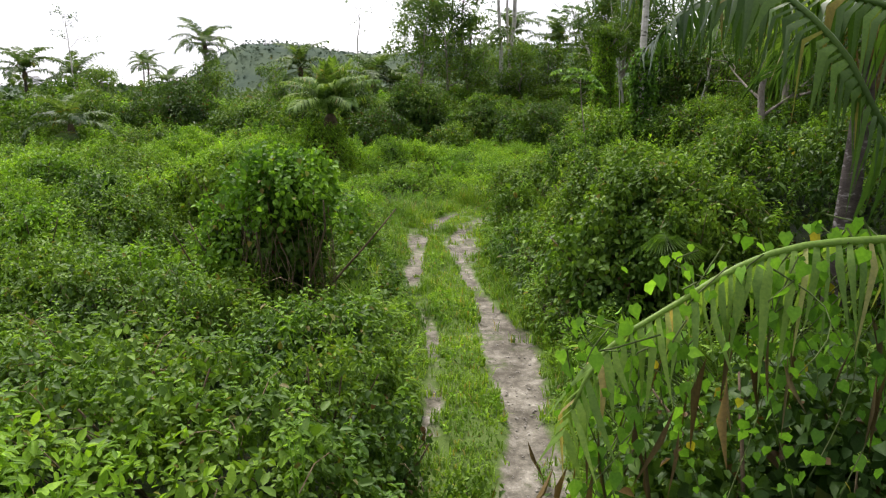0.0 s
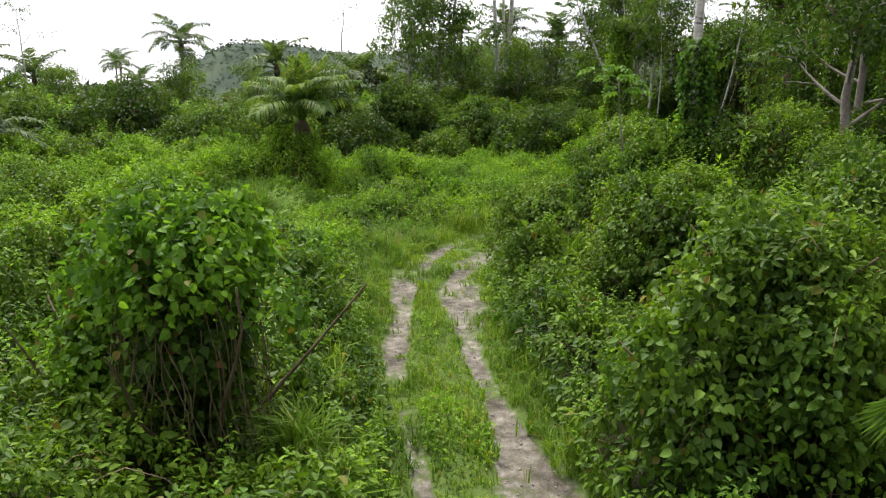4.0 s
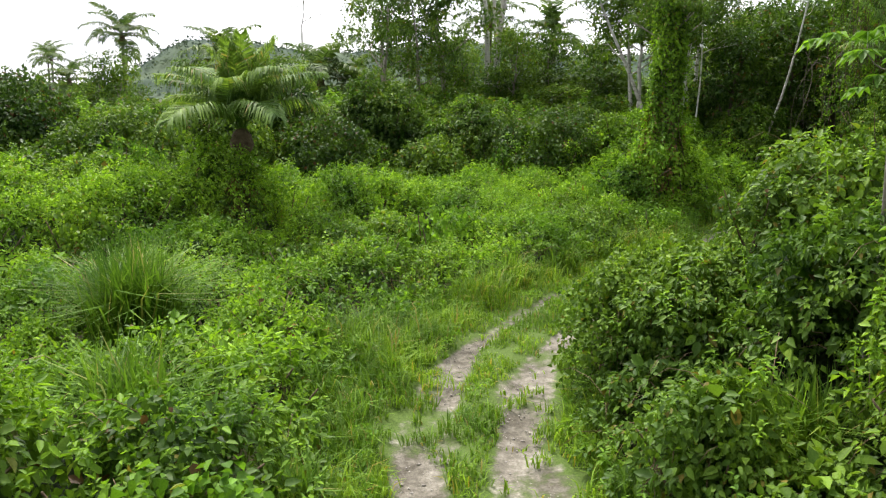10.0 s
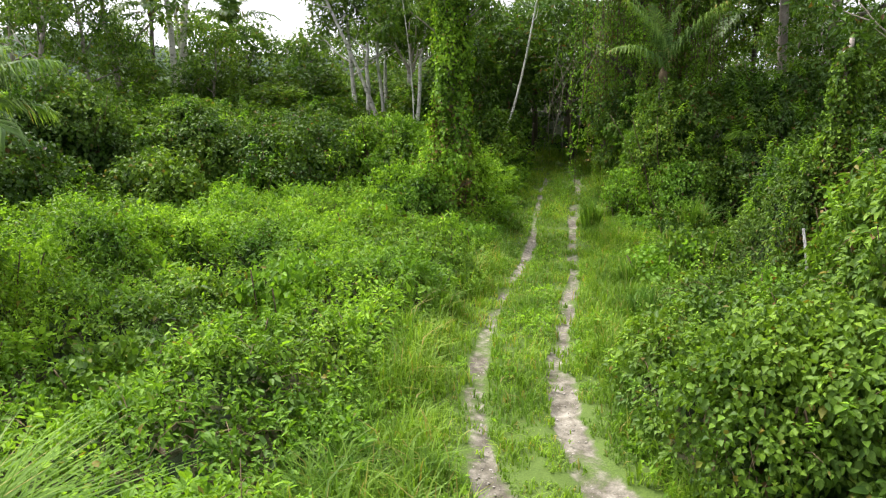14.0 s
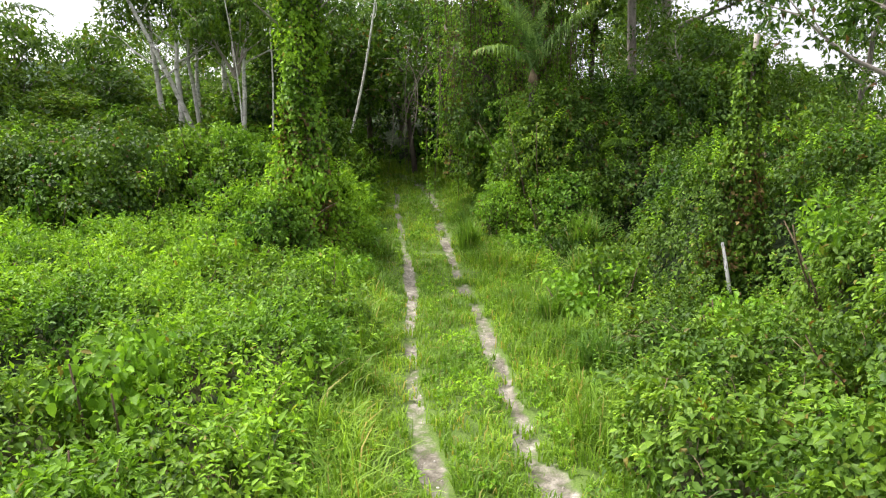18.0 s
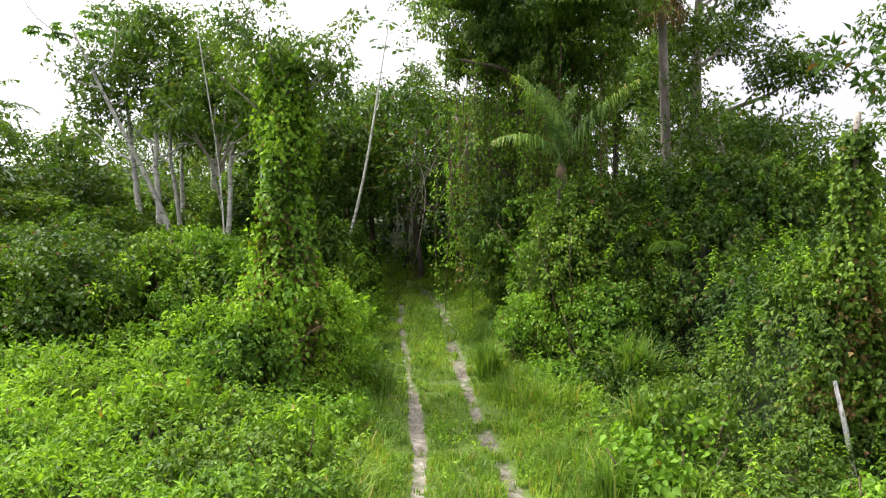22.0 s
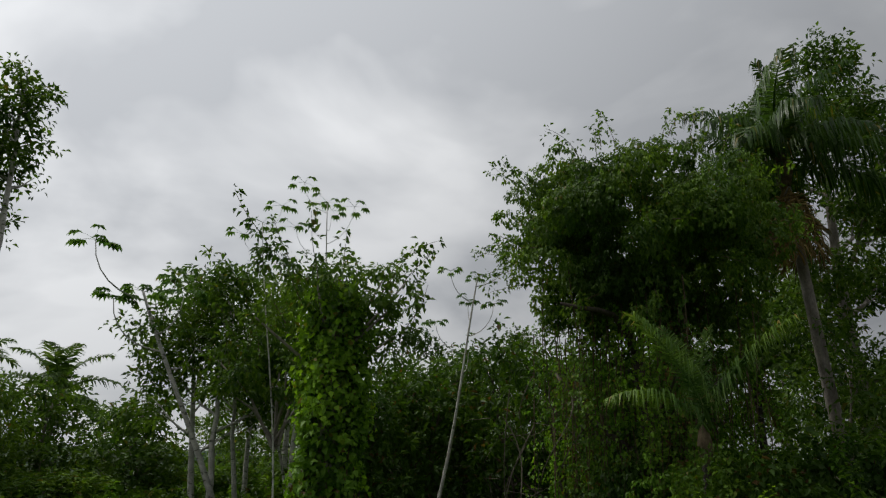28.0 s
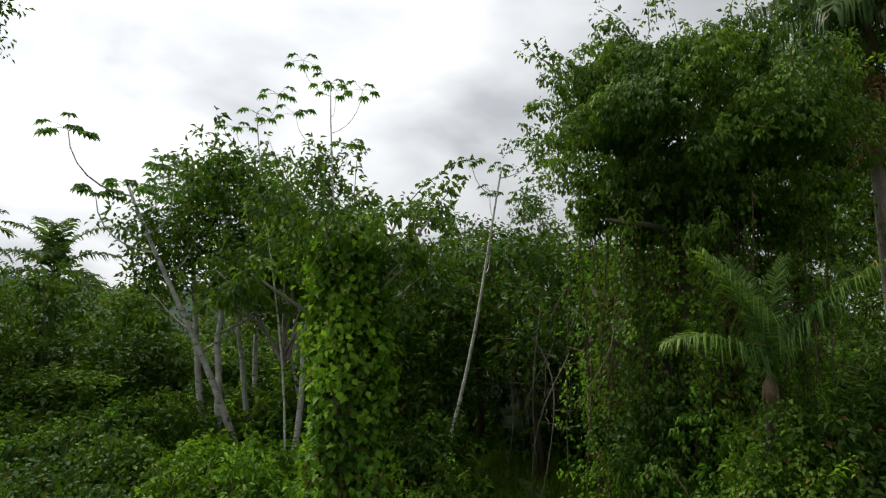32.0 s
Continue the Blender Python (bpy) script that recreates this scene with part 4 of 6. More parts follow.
def tree_parts(height, radius, lean=(0, 0), fork=0.5, limbs=7, reach=0.35, leaves=1500, leaf=0.22, clump=0.7, bark=BARK_GREY, mat=LEAF_TREE, aspect=0.5, upward=0.45, twigs=3, trunk_sides=8, trim=1.0, joined=False):
    """Trunk, limbs and crown meshes of a tree that stands at the origin."""
    s = np.linspace(0, 1, 12)
    wob = np.cumsum(rng.normal(size=(12, 2)) * 0.012 * height, 0) * s[:, None]
    pts = np.column_stack([lean[0] * s ** 1.1 + wob[:, 0], lean[1] * s ** 1.1 + wob[:, 1], height * s])
    pts[0, 2] -= 0.4
    trunk = Soup().put(*tube_arrays(pts, [radius * 1.35, radius, radius * 0.8, radius * 0.5, radius * 0.18], trunk_sides))
    arms, ends = [], []
    for i in range(limbs):
        f = fork + (1 - fork) * (i + 0.5) / limbs
        p0 = np.array([np.interp(f, s, pts[:, k]) for k in range(3)])
        az = i * 2.4 + rng.uniform(-0.4, 0.4)
        L = reach * height * rng.uniform(0.7, 1.15) * (1.25 - 0.55 * (f - fork) / (1 - fork + 1e-6))
        lp = limb_points(p0, (np.cos(az), np.sin(az), upward + 0.5 * (f - fork)), L, (0, 0, 0.06), 6)
        r0 = radius * 0.5 * (1.15 - 0.6 * f)
        arm = Soup().put(*tube_arrays(lp, [r0, r0 * 0.6, r0 * 0.15], 4))
        ends.append(lp[-1])
        for j in range(twigs):
            q = lp[2 + (j + i) % 3]
            a2 = az + rng.uniform(-1.3, 1.3)
            tp = limb_points(q, (np.cos(a2), np.sin(a2), rng.uniform(0.0, 0.9)), L * rng.uniform(0.35, 0.6), (0, 0, 0.03), 4)
            arm.put(*tube_arrays(tp, [r0 * 0.4, r0 * 0.08], 3))
            ends.append(tp[-1])
            ends.append(tp[2])
        arms.append(arm)
    ends.append(pts[-1])
    ends = np.array(ends)
    per = 6
    n = max(1, leaves // per)
    c = ends[rng.integers(0, len(ends), n)]
    off = unit(rng.normal(size=(n, 3))) * (rng.uniform(0, 1, n) ** 0.45)[:, None] * clump * np.array([1.15, 1.15, 0.7]) * trim
    v, t = sprigs(c + off, unit(off + np.array([0, 0, 0.5])), leaf, per, aspect=aspect, spread=0.6, hang=0.3)
    if joined:
        for arm in arms:
            trunk.put(np.vstack(arm.v), np.vstack(arm.t))
        arms = []
    return [("trunk", trunk.mesh("trunk", bark, True)), ("crown", mesh_from("crown", v, t, mat))] + [("limb", arm.mesh("limb", bark, True)) for arm in arms]


def tree(base, label, name="tree", group="", **kw):
    root = new(name)
    root.location = base
    tagged(root, label, "tree", group)
    for n, me in tree_parts(**kw):
        part(n, me, root)
    return root


# ---------------------------------------------------------------- vine curtains
def curtain_leaves(p, leaf, count=5, outward=None, aspect=0.8, heart=False, oval=False):
    """Overlapping hanging leaves, as on a wall of vines."""
    n = len(p)
    q = np.repeat(p, count, 0) + rng.normal(size=(n * count, 3)) * leaf * 0.7
    o = np.repeat(outward, count, 0)
    axis = unit(np.array([0, 0, -0.8]) + o * 0.55 + rng.normal(size=(n * count, 3)) * 0.6)
    face = unit(o + np.array([0, 0, 0.6]) + rng.normal(size=(n * count, 3)) * 0.45)
    L = leaf * rng.uniform(0.6, 1.35, n * count)
    return leaf_array(q, axis, face, L, L * aspect, heart=heart, oval=oval)


def vine_column(base, height, profile, leaf, density, label, mat=LEAF_VINE, lean=(0.0, 0.0), stub=0.0, name="vine_covered_trunk", bark=BARK_GREY, radius=0.2, shade=0.3, seed=0):
    """A trunk wrapped from the ground up in hanging vines; profile: radii from foot to top."""
    root = new(name)
    root.location = base
    tagged(root, label, "tree")
    s = np.linspace(0, 1, 14)
    mid = lambda f: np.column_stack([lean[0] * f, lean[1] * f, height * f])
    part("trunk", Soup().put(*tube_arrays(mid(s) + np.column_stack([0.1 * np.sin(s * 7), 0.1 * np.cos(s * 5), 0 * s]) * radius * 3 + np.array([0, 0, stub]) * s[:, None], [radius * 1.2, radius, radius * 0.8], 9)).mesh("trunk", bark, True), root)
    rr = lambda f: np.interp(f, np.linspace(0, 1, len(profile)), profile)
    area = 2 * np.pi * np.mean(profile) * height
    # inner leaves are a darker copy: shade behind the vines put into colour
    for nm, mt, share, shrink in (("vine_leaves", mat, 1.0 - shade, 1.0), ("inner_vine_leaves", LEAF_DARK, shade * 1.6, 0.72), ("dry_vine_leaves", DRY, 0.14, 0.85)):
        n = int(area * density * share)
        f = rng.uniform(0, 1, n)
        if mt == DRY:
            f = f * 0.55
        f = f[rng.uniform(0, max(profile), n) < rr(f) + 0.15]
        az = rng.uniform(0, 2 * np.pi, len(f))
        lump = 0.15 + 1.25 * fbm(az * 1.1 + seed, f * height, 1.1, 91 + seed) + 0.8 * (vnoise(az * 5, f * height * 0.45, 1.0, 93 + seed) - 0.35)
        gaps = vnoise(az * 3.4 + 3 * seed, f * height * 0.6, 1.0, 95 + seed) + rng.normal(0, 0.06, len(f)) > (0.17 if mt == mat else 0.0)
        f, az, lump = f[gaps], az[gaps], np.maximum(lump, 0.2)[gaps]
        rad = rr(f) * lump * shrink * rng.uniform(0.85, 1.08, len(f))
        o = np.column_stack([np.cos(az), np.sin(az), 0 * az])
        p = mid(f) + o * rad[:, None]
        part(nm, mesh_from(nm, *curtain_leaves(p, leaf, 5, o), mt), root)
    for i in range(12):
        az = i * 2.399
        f1 = rng.uniform(0.5, 1.0)
        f = np.linspace(0.0, f1, 8)
        o = np.array([np.cos(az), np.sin(az), 0])
        p = mid(f) + o * (rr(f) * rng.uniform(0.6, 0.9))[:, None] + rng.normal(size=(8, 3)) * 0.05
        part("vine_stem", Soup().put(*tube_arrays(p, [0.025, 0.015], 4)).mesh("vine_stem", STEM_BROWN), root)
    return root


def lumps_cloud(centre, size, count, spread=0.75, flat=0.75):
    """Centres and radii of overlapping lumps that make up an uneven crown."""
    d = unit(rng.normal(size=(count, 3)))
    r = rng.uniform(0.35, 1.0, count) ** 0.6
    return np.array(centre) + d * r[:, None] * np.array(size) * spread, rng.uniform(0.22, 0.42, count) * np.mean(size)


def lump_leaves(cs, rs, leaf, density, per=6, aspect=0.5, hang=0.4, oval=False):
    ps, ns = [], []
    for c, r in zip(cs, rs):
        n = int(4 * np.pi * r * r * density)
        d = unit(rng.normal(size=(n, 3)))
        d = d[d[:, 2] > -0.6]
        p = c + d * r * np.array([1.1, 1.1, 0.75]) * rng.uniform(0.75, 1.06, len(d))[:, None]
        ps.append(p)
        ns.append(d)
    p, nrm = np.vstack(ps), np.vstack(ns)
    return sprigs(p, nrm, leaf, per, aspect=aspect, hang=hang, oval=oval)


# ---------------------------------------------------------------- the forest's edge, tree by tree
# the vine-wrapped column left of the gap
vine_column((10.9, 49.8, gz(10.9, 49.8)), 9.9, (2.3, 1.75, 1.3, 0.95, 0.74, 0.64, 0.58, 0.58, 0.62, 0.45), 0.14, 180, "tall dead trunk cloaked in bright green hanging vines", LEAF_BRIGHT, lean=(0.1, 0.25), radius=0.28, seed=1)
# leafy boughs spreading from its top
def bough_crown(centre, size, count, leaf, density, mat, label):
    root = new("vine_canopy")
    root.location = centre
    tagged(root, label, "tree canopy")
    cs, rs = lumps_cloud((0, 0, 0), size, count, 0.9)
    rs *= 0.5
    part("foliage", mesh_from("foliage", *lump_leaves(cs, rs, leaf, density, 6, 0.5, 0.5), mat), root)
    shoots = []
    for i in range(14):
        k = 2 * i % len(cs)
        pts = limb_points(cs[k], unit(cs[k] * np.array([1, 1, 0.4])) * 0.5 + np.array([0, 0, 1.0]), rng.uniform(0.9, 1.9), (0, 0, -0.06), 6)
        part("shoot", Soup().put(*tube_arrays(pts, [0.014, 0.005], 3)).mesh("shoot", STEM_BROWN), root)
        shoots.append(np.repeat(pts[1:], 2, 0) + rng.normal(size=(10, 3)) * 0.06)
    q = np.vstack(shoots)
    part("shoot_leaves", mesh_from("shoot_leaves", *sprigs(q, unit(rng.normal(size=q.shape) + np.array([0, 0, 0.6])), leaf * 1.1, 4, aspect=0.55), mat), root)
    for i in range(7):
        pts = np.array([[0, 0, -2.5], cs[i] * 0.4 + [0, 0, -0.9], cs[i]]) + rng.normal(size=(3, 3)) * 0.1
        part("bough", Soup().put(*tube_arrays(pts, [0.07, 0.045, 0.02], 5)).mesh("bough", BARK_GREY, True), root)


bough_crown((11.2, 50.4, gz(11, 50) + 9.3), (2.7, 2.3, 1.5), 34, 0.15, 11, LEAF_TREE, "spreading vine-hung boughs at the top of the cloaked trunk")
bough_crown((14.6, 59.4, gz(14, 59) + 8.6), (3.0, 2.4, 1.5), 30, 0.2, 9, LEAF_TREE, "rounded leafy canopy beside the cloaked trunk")
# saplings with umbrella-like leaves above it


def cecropia(base, height, arms, spread, leaf, label, lean=(0.0, 0.0), radius=0.09, bark=BARK_WHITE, whorl=9, mat=LEAF_CECROPIA, start=0.62):
    """A slender pale tree whose candelabra arms each end in a whorl of big lobed leaves."""
    root = new("cecropia_tree")
    root.location = base
    tagged(root, label, "tree")
    s = np.linspace(0, 1, 12)
    pts = np.column_stack([lean[0] * s, lean[1] * s, height * s]) + np.column_stack([np.sin(s * 5), np.cos(s * 4) - 1, 0 * s]) * 0.02 * height
    pts[0, 2] -= 0.3
    part("trunk", Soup().put(*tube_arrays(pts, [radius * 1.3, radius, radius * 0.7, radius * 0.4], 7)).mesh("trunk", bark, True), root)
    ends, stalks, leaves = [pts[-1]], Soup(), Soup()
    for i in range(arms):
        f = start + (0.97 - start) * i / max(1, arms - 1)
        p0 = np.array([np.interp(f, s, pts[:, k]) for k in range(3)])
        az = i * 2.2 + 0.6
        u = np.linspace(0, 1, 7)
        L = spread * rng.uniform(0.7, 1.2)
        ap = p0 + np.column_stack([np.cos(az) * L * np.sin(u * 1.5), np.sin(az) * L * np.sin(u * 1.5), L * (0.9 * u ** 2 + 0.05 * u)])
        part("limb", Soup().put(*tube_arrays(ap, [radius * 0.3, radius * 0.14], 5)).mesh("limb", bark, True), root)
        ends.append(ap[-1])
    for e in ends:
        for k in range(whorl):
            az = k * 2.4 + rng.uniform(-0.3, 0.3)
            out = np.array([np.cos(az), np.sin(az), rng.uniform(-0.15, 0.55)])
            tipp = e + unit(out) * leaf * rng.uniform(0.7, 1.1)
            stalks.put(*tube_arrays(np.array([e, (e + tipp) / 2 + [0, 0, 0.05 * leaf], tipp]), [0.008, 0.005], 3))
            lob = np.linspace(-1.9, 1.9, 7)
            flat_ = unit(np.array([out[0], out[1], -0.25]))
            sd = np.array([-flat_[1], flat_[0], 0])
            ax = np.cos(lob)[:, None] * flat_ + np.sin(lob)[:, None] * sd
            ax[:, 2] -= 0.25
            leaves.put(*leaf_array(np.repeat(tipp[None], 7, 0), ax, np.tile([0, 0, 1.0], (7, 1)), leaf * 0.55 * (1 - 0.12 * np.abs(lob)), leaf * 0.24, fold=0.12, droop=0.25))
    leaves.put(np.vstack(stalks.v), np.vstack(stalks.t))
    part("crown", leaves.mesh("crown", mat), root)
    return root


cecropia((16.0, 59.1, gz(16.0, 59.1)), 15.2, 5, 1.2, 0.55, "slender pale cecropia rising above the vine column", lean=(0.1, 0.3), radius=0.045, whorl=5, start=0.8)
cecropia((14.3, 58.6, gz(14.3, 58.6)), 13.6, 3, 0.9, 0.5, "thin pale sapling with a few lobed leaves", lean=(-1.1, 0.2), radius=0.035, whorl=5, start=0.85)
cecropia((15.7, 63.2, gz(15.7, 63.2)), 11.7, 5, 1.9, 0.75, "pale leaning cecropia with candelabra arms and lobed leaves", lean=(-4.4, 1.5), radius=0.13, start=0.75)
cecropia((19.7, 58.6, gz(19.7, 58.6)), 12.6, 6, 1.2, 0.42, "thin leaning white-barked tree with sparse leaves", lean=(2.1, -1.6), radius=0.07, start=0.7, whorl=7)
cecropia((5.7, 27.6, gz(5.7, 27.6)), 6.2, 2, 0.35, 0.55, "young cecropia with large lobed leaves over the scrub", lean=(-0.6, -0.9), radius=0.04, start=0.9, bark=BARK_GREY, whorl=6, mat=LEAF_VINE)

# white-trunked trees left of the gap
for (x, y), h, lean, r, lv, rc, lb in (((16.6, 65.6), 11.8, (-1.2, 0.1), 0.15, 3600, 0.3, "white-barked forest tree beside the clearing"), ((17.8, 67.8), 11.5, (0.6, 0.8), 0.17, 1500, 0.24, "straight white-barked forest tree"),
                                       ((16.0, 61.8), 11.5, (1.4, -0.4), 0.16, 3000, 0.26, "slender white-barked tree at the forest edge"), ((18.8, 64.5), 10, (-1.6, 1.0), 0.1, 600, 0.26, "thin pale leaning tree among the white trunks"),
                                       ((14.9, 64.6), 11.4, (-0.3, 0.3), 0.2, 4200, 0.3, "leafy tree with a grey trunk in the white-trunked grove"), ((20.5, 69.5), 13, (0.6, 0.6), 0.22, 1900, 0.28, "tall leafy tree deep in the forest edge")):
    tree((x, y, gz(x, y)), lb, height=h, radius=r * 0.78, lean=lean, fork=0.55, limbs=8, reach=rc * 0.9, leaves=int(lv * 1.5), leaf=0.22, clump=1.05, bark=BARK_WHITE, mat=LEAF_TREE, group="white-trunked grove")


def draped_tree():
    """The great tree right of the gap, its rounded crown and sides smothered in vines."""
    x, y = 22.3, 49.7
    z = gz(x, y)
    root = new("vine_draped_tree")
    root.location = (x, y, z)
    tagged(root, "big rounded tree smothered in trailing vines beside the track", "tree")
    s = np.linspace(0, 1, 10)
    tp = np.column_stack([0.3 * np.sin(s * 4), 0.4 * s + 0.2 * np.sin(s * 6), -0.4 + 10.6 * s])
    part("trunk", Soup().put(*tube_arrays(tp, [0.42, 0.34, 0.22, 0.1], 10)).mesh("trunk", BARK_DARK, True), root)
    for i in range(9):
        az = i * 2.4
        part("limb", Soup().put(*tube_arrays(limb_points(tp[4 + i % 5], (np.cos(az), np.sin(az), 0.6), rng.uniform(3, 4.6), (0, 0, 0.04)), [0.14, 0.05], 6)).mesh("limb", BARK_DARK, True), root)
    cs, rs = lumps_cloud((0.0, -0.2, 12.6), (4.9, 4.9, 3.7), 130, 0.88)
    cs[:, 2] = np.maximum(cs[:, 2], 10.4 + 0.5 * np.sin(3 * cs[:, 0]))
    cs, rs = np.vstack([cs, cs + rng.normal(size=cs.shape) * 0.6]), np.concatenate([rs * 0.52, rs * 0.36])
    light = np.arange(len(cs)) % 5 < 3
    part("crown", mesh_from("crown", *lump_leaves(cs[~light], rs[~light], 0.145, 16, 6, 0.5, 0.75), LEAF_TREE), root)
    part("vine_mantle", mesh_from("vine_mantle", *lump_leaves(cs[light], rs[light], 0.14, 16, 6, 0.6, 0.8), LEAF_MID), root)
    sprays = []
    for i in range(70):
        d = unit(rng.normal(size=3) * np.array([1, 1, 0.8]) + np.array([0, 0, 0.35]))
        lp = limb_points(np.array([0, -0.2, 12.7]) + d * np.array([4.2, 4.2, 3.4]), d + np.array([0, 0, 0.3]), rng.uniform(0.7, 1.7), (0, 0, -0.1), 6)
        part("shoot", Soup().put(*tube_arrays(lp, [0.014, 0.005], 3)).mesh("shoot", STEM_BROWN), root)
        sprays.append(np.repeat(lp[1:], 2, 0) + rng.normal(size=(10, 3)) * 0.08)
    q = np.vstack(sprays)
    part("shoot_leaves", mesh_from("shoot_leaves", *sprigs(q, unit(rng.normal(size=q.shape) + np.array([0, 0, 0.5])), 0.16, 4, aspect=0.5), LEAF_MID), root)
    # dark inner leaves: the shade within the crown put into their colour
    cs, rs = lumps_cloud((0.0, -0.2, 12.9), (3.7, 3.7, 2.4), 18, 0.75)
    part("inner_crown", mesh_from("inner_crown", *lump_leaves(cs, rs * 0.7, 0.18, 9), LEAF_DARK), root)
    # the first wall is a darker copy, its shade put into the leaf colour
    for centre, size, count, mt, nm in (((0.3, 0.4, 3.4), (2.6, 2.5, 3.2), 30, LEAF_DARK, "shade_toned_wall"), ((0.0, -0.2, 3.2), (2.9, 2.7, 3.1), 20, LEAF_MID, "leafy_wall"), ((-0.6, -0.6, 3.6), (2.4, 2.2, 3.0), 8, LEAF_VINE, "bright_vine_wall")):
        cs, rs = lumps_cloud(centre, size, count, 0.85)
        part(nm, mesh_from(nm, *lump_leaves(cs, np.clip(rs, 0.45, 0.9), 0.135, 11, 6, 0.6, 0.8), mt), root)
    # curtains of vines: hanging strands round the crown's rim down to the ground
    lv, dk, dr = [], [], []
    for i in range(190):
        az = rng.uniform(0, 2 * np.pi)
        r0 = rng.uniform(1.0, 3.6)
        if np.cos(az - 3.85) > 0.5 and r0 > 1.8 and i % 6:
            continue
        top = np.array([np.cos(az) * r0, np.sin(az) * r0, rng.uniform(7.0, 11.5)])
        low = rng.uniform(0.2, 6.0) if i % 3 else rng.uniform(4.0, 6.9)
        n = 8
        f = np.linspace(0, 1, n)
        p = np.column_stack([top[0] + 0.35 * np.sin(f * 3 + i) * f, top[1] + 0.35 * np.cos(f * 2.5 + i) * f, top[2] + (low - top[2]) * f])
        part("vine_strand", Soup().put(*tube_arrays(p, [0.02, 0.012], 3)).mesh("vine_strand", STEM_BROWN), root)
        m = int((top[2] - low) * rng.uniform(2, 11))
        g = rng.uniform(0, 1, m)
        q = np.stack([np.interp(g, f, p[:, k]) for k in range(3)], 1)
        q = q + rng.normal(size=q.shape) * 0.14
        (lv if i % 5 < 2 else dk if i % 9 < 8 else dr).append(q)
    # the second set is toned darker than the first, as shade in the colour
    for nm, sets, mt, lf in (("hanging_vine_leaves", lv, LEAF_VINE, 0.125), ("shade_toned_vine_leaves", dk, LEAF_MID, 0.13), ("dry_vine_leaves", dr, DRY, 0.13)):
        q = np.vstack(sets)
        o = unit(q * np.array([1, 1, 0]) + 1e-6)
        part(nm, mesh_from(nm, *curtain_leaves(q, lf, 4, o), mt), root)
    return root


draped_tree()

# palms
palm((28.9, 46.3, gz(28.9, 46.3)), (27.9, 46.7, 17.0), 0.21, FRONDS_TALL, 24, "tall palm with drooping fronds and a hanging dry skirt", (0, 1, 1, 2, 2, 3, 3, 4), 9, 1.32, 20, "tall_palm", BARK_GREY)
palm((19.6, 46.5, gz(19.6, 46.5)), (19.2, 46.1, 6.7), 0.12, FRONDS_YOUNG, 7, "young palm with broad arching fronds among vines", (0, 1, 1, 2, 3), 0, 0.8, 100, "young_palm", bearings=((138, 2), (-48, 1), (165, 1), (-20, 0), (75, 0), (122, 0), (-70, 1)))
palm((-6.9, 44.3, gz(-6.9, 44.3)), (-6.9, 44.3, 4.0), 0.26, FRONDS_BROAD, 24, "stout palm with glossy arching fronds standing in the scrub", (0, 0, 1, 1, 1, 2), 9, 0.92, 10, "stout_palm")
palm((8.1, 14.3, gz(8.1, 14.3)), (8.35, 14.2, 8.6), 0.2, FRONDS_BROAD, 15, "palm with a smooth blotched grey trunk beside the track", (0, 1, 2, 3, 3, 4, 4), 2, 1.0, 40, "grey_palm")
for (x, y), h, sc, cnt, lb in (((-45.4, 139.7), 14.3, 1.7, 14, "distant palm standing above the trees"), ((-53.3, 92.7), 8.0, 1.3, 12, "palm in the far scrub"), ((-46.8, 92.5), 7.2, 1.25, 12, "palm in the far scrub"),
                              ((-54.2, 134), 10.5, 1.0, 9, "small distant palm on a thin trunk"), ((-57.5, 140), 11.5, 0.9, 8, "small distant palm on a thin trunk"), ((-42.8, 113), 7.0, 1.1, 11, "low palm in the far scrub"),
                              ((-15.4, 77.5), 8.0, 1.1, 12, "palm behind the scrub"), ((-8.2, 82.8), 6.6, 1.3, 12, "broad palm behind the scrub"), ((-5.6, 84), 6.0, 1.2, 11, "broad palm behind the scrub"), ((6.2, 175), 19, 1.6, 12, "far palm on a pale trunk"),
                              ((1.5, 178), 17, 1.5, 10, "far palm on a pale trunk"), ((13.5, 88.0), 11.0, 1.2, 13, "dark palm at the forest edge"), ((-22, 42), 3.6, 0.8, 9, "young palm in the scrub"), ((34, 52), 10.5, 1.1, 13, "palm inside the forest"),
                              ((8.5, 95), 13, 1.2, 12, "palm behind the forest edge")):
    palm((x, y, gz(x, y)), (x + 0.3, y, h), 0.17 * sc, FRONDS_FAR, cnt + 3, lb, (1, 1, 2, 2, 3, 3, 4), 1, sc, x * 7, "palm_tree", BARK_PALM, False)


# vine-wrapped broken trunk and the pale post on the right of the clearing
vine_column((16.5, 37.1, gz(16.5, 37.1)), 7.3, (1.5, 1.1, 0.8, 0.6, 0.46, 0.36, 0.3, 0.24), 0.13, 130, "broken grey trunk wrapped in climbing vines", LEAF_MID, lean=(0.2, -0.1), stub=0.4, radius=0.09, seed=4)
vine_column((7.6, 27.9, gz(7.6, 27.9)), 7.2, (1.1, 0.9, 0.66, 0.52, 0.44, 0.42, 0.36), 0.13, 120, "pale trunk wrapped in yellow-green climbing vines", lean=(0.1, 0.3), stub=3.6, radius=0.14, bark=BARK_WHITE, seed=7)

GREAT = (36.0, 48.2)
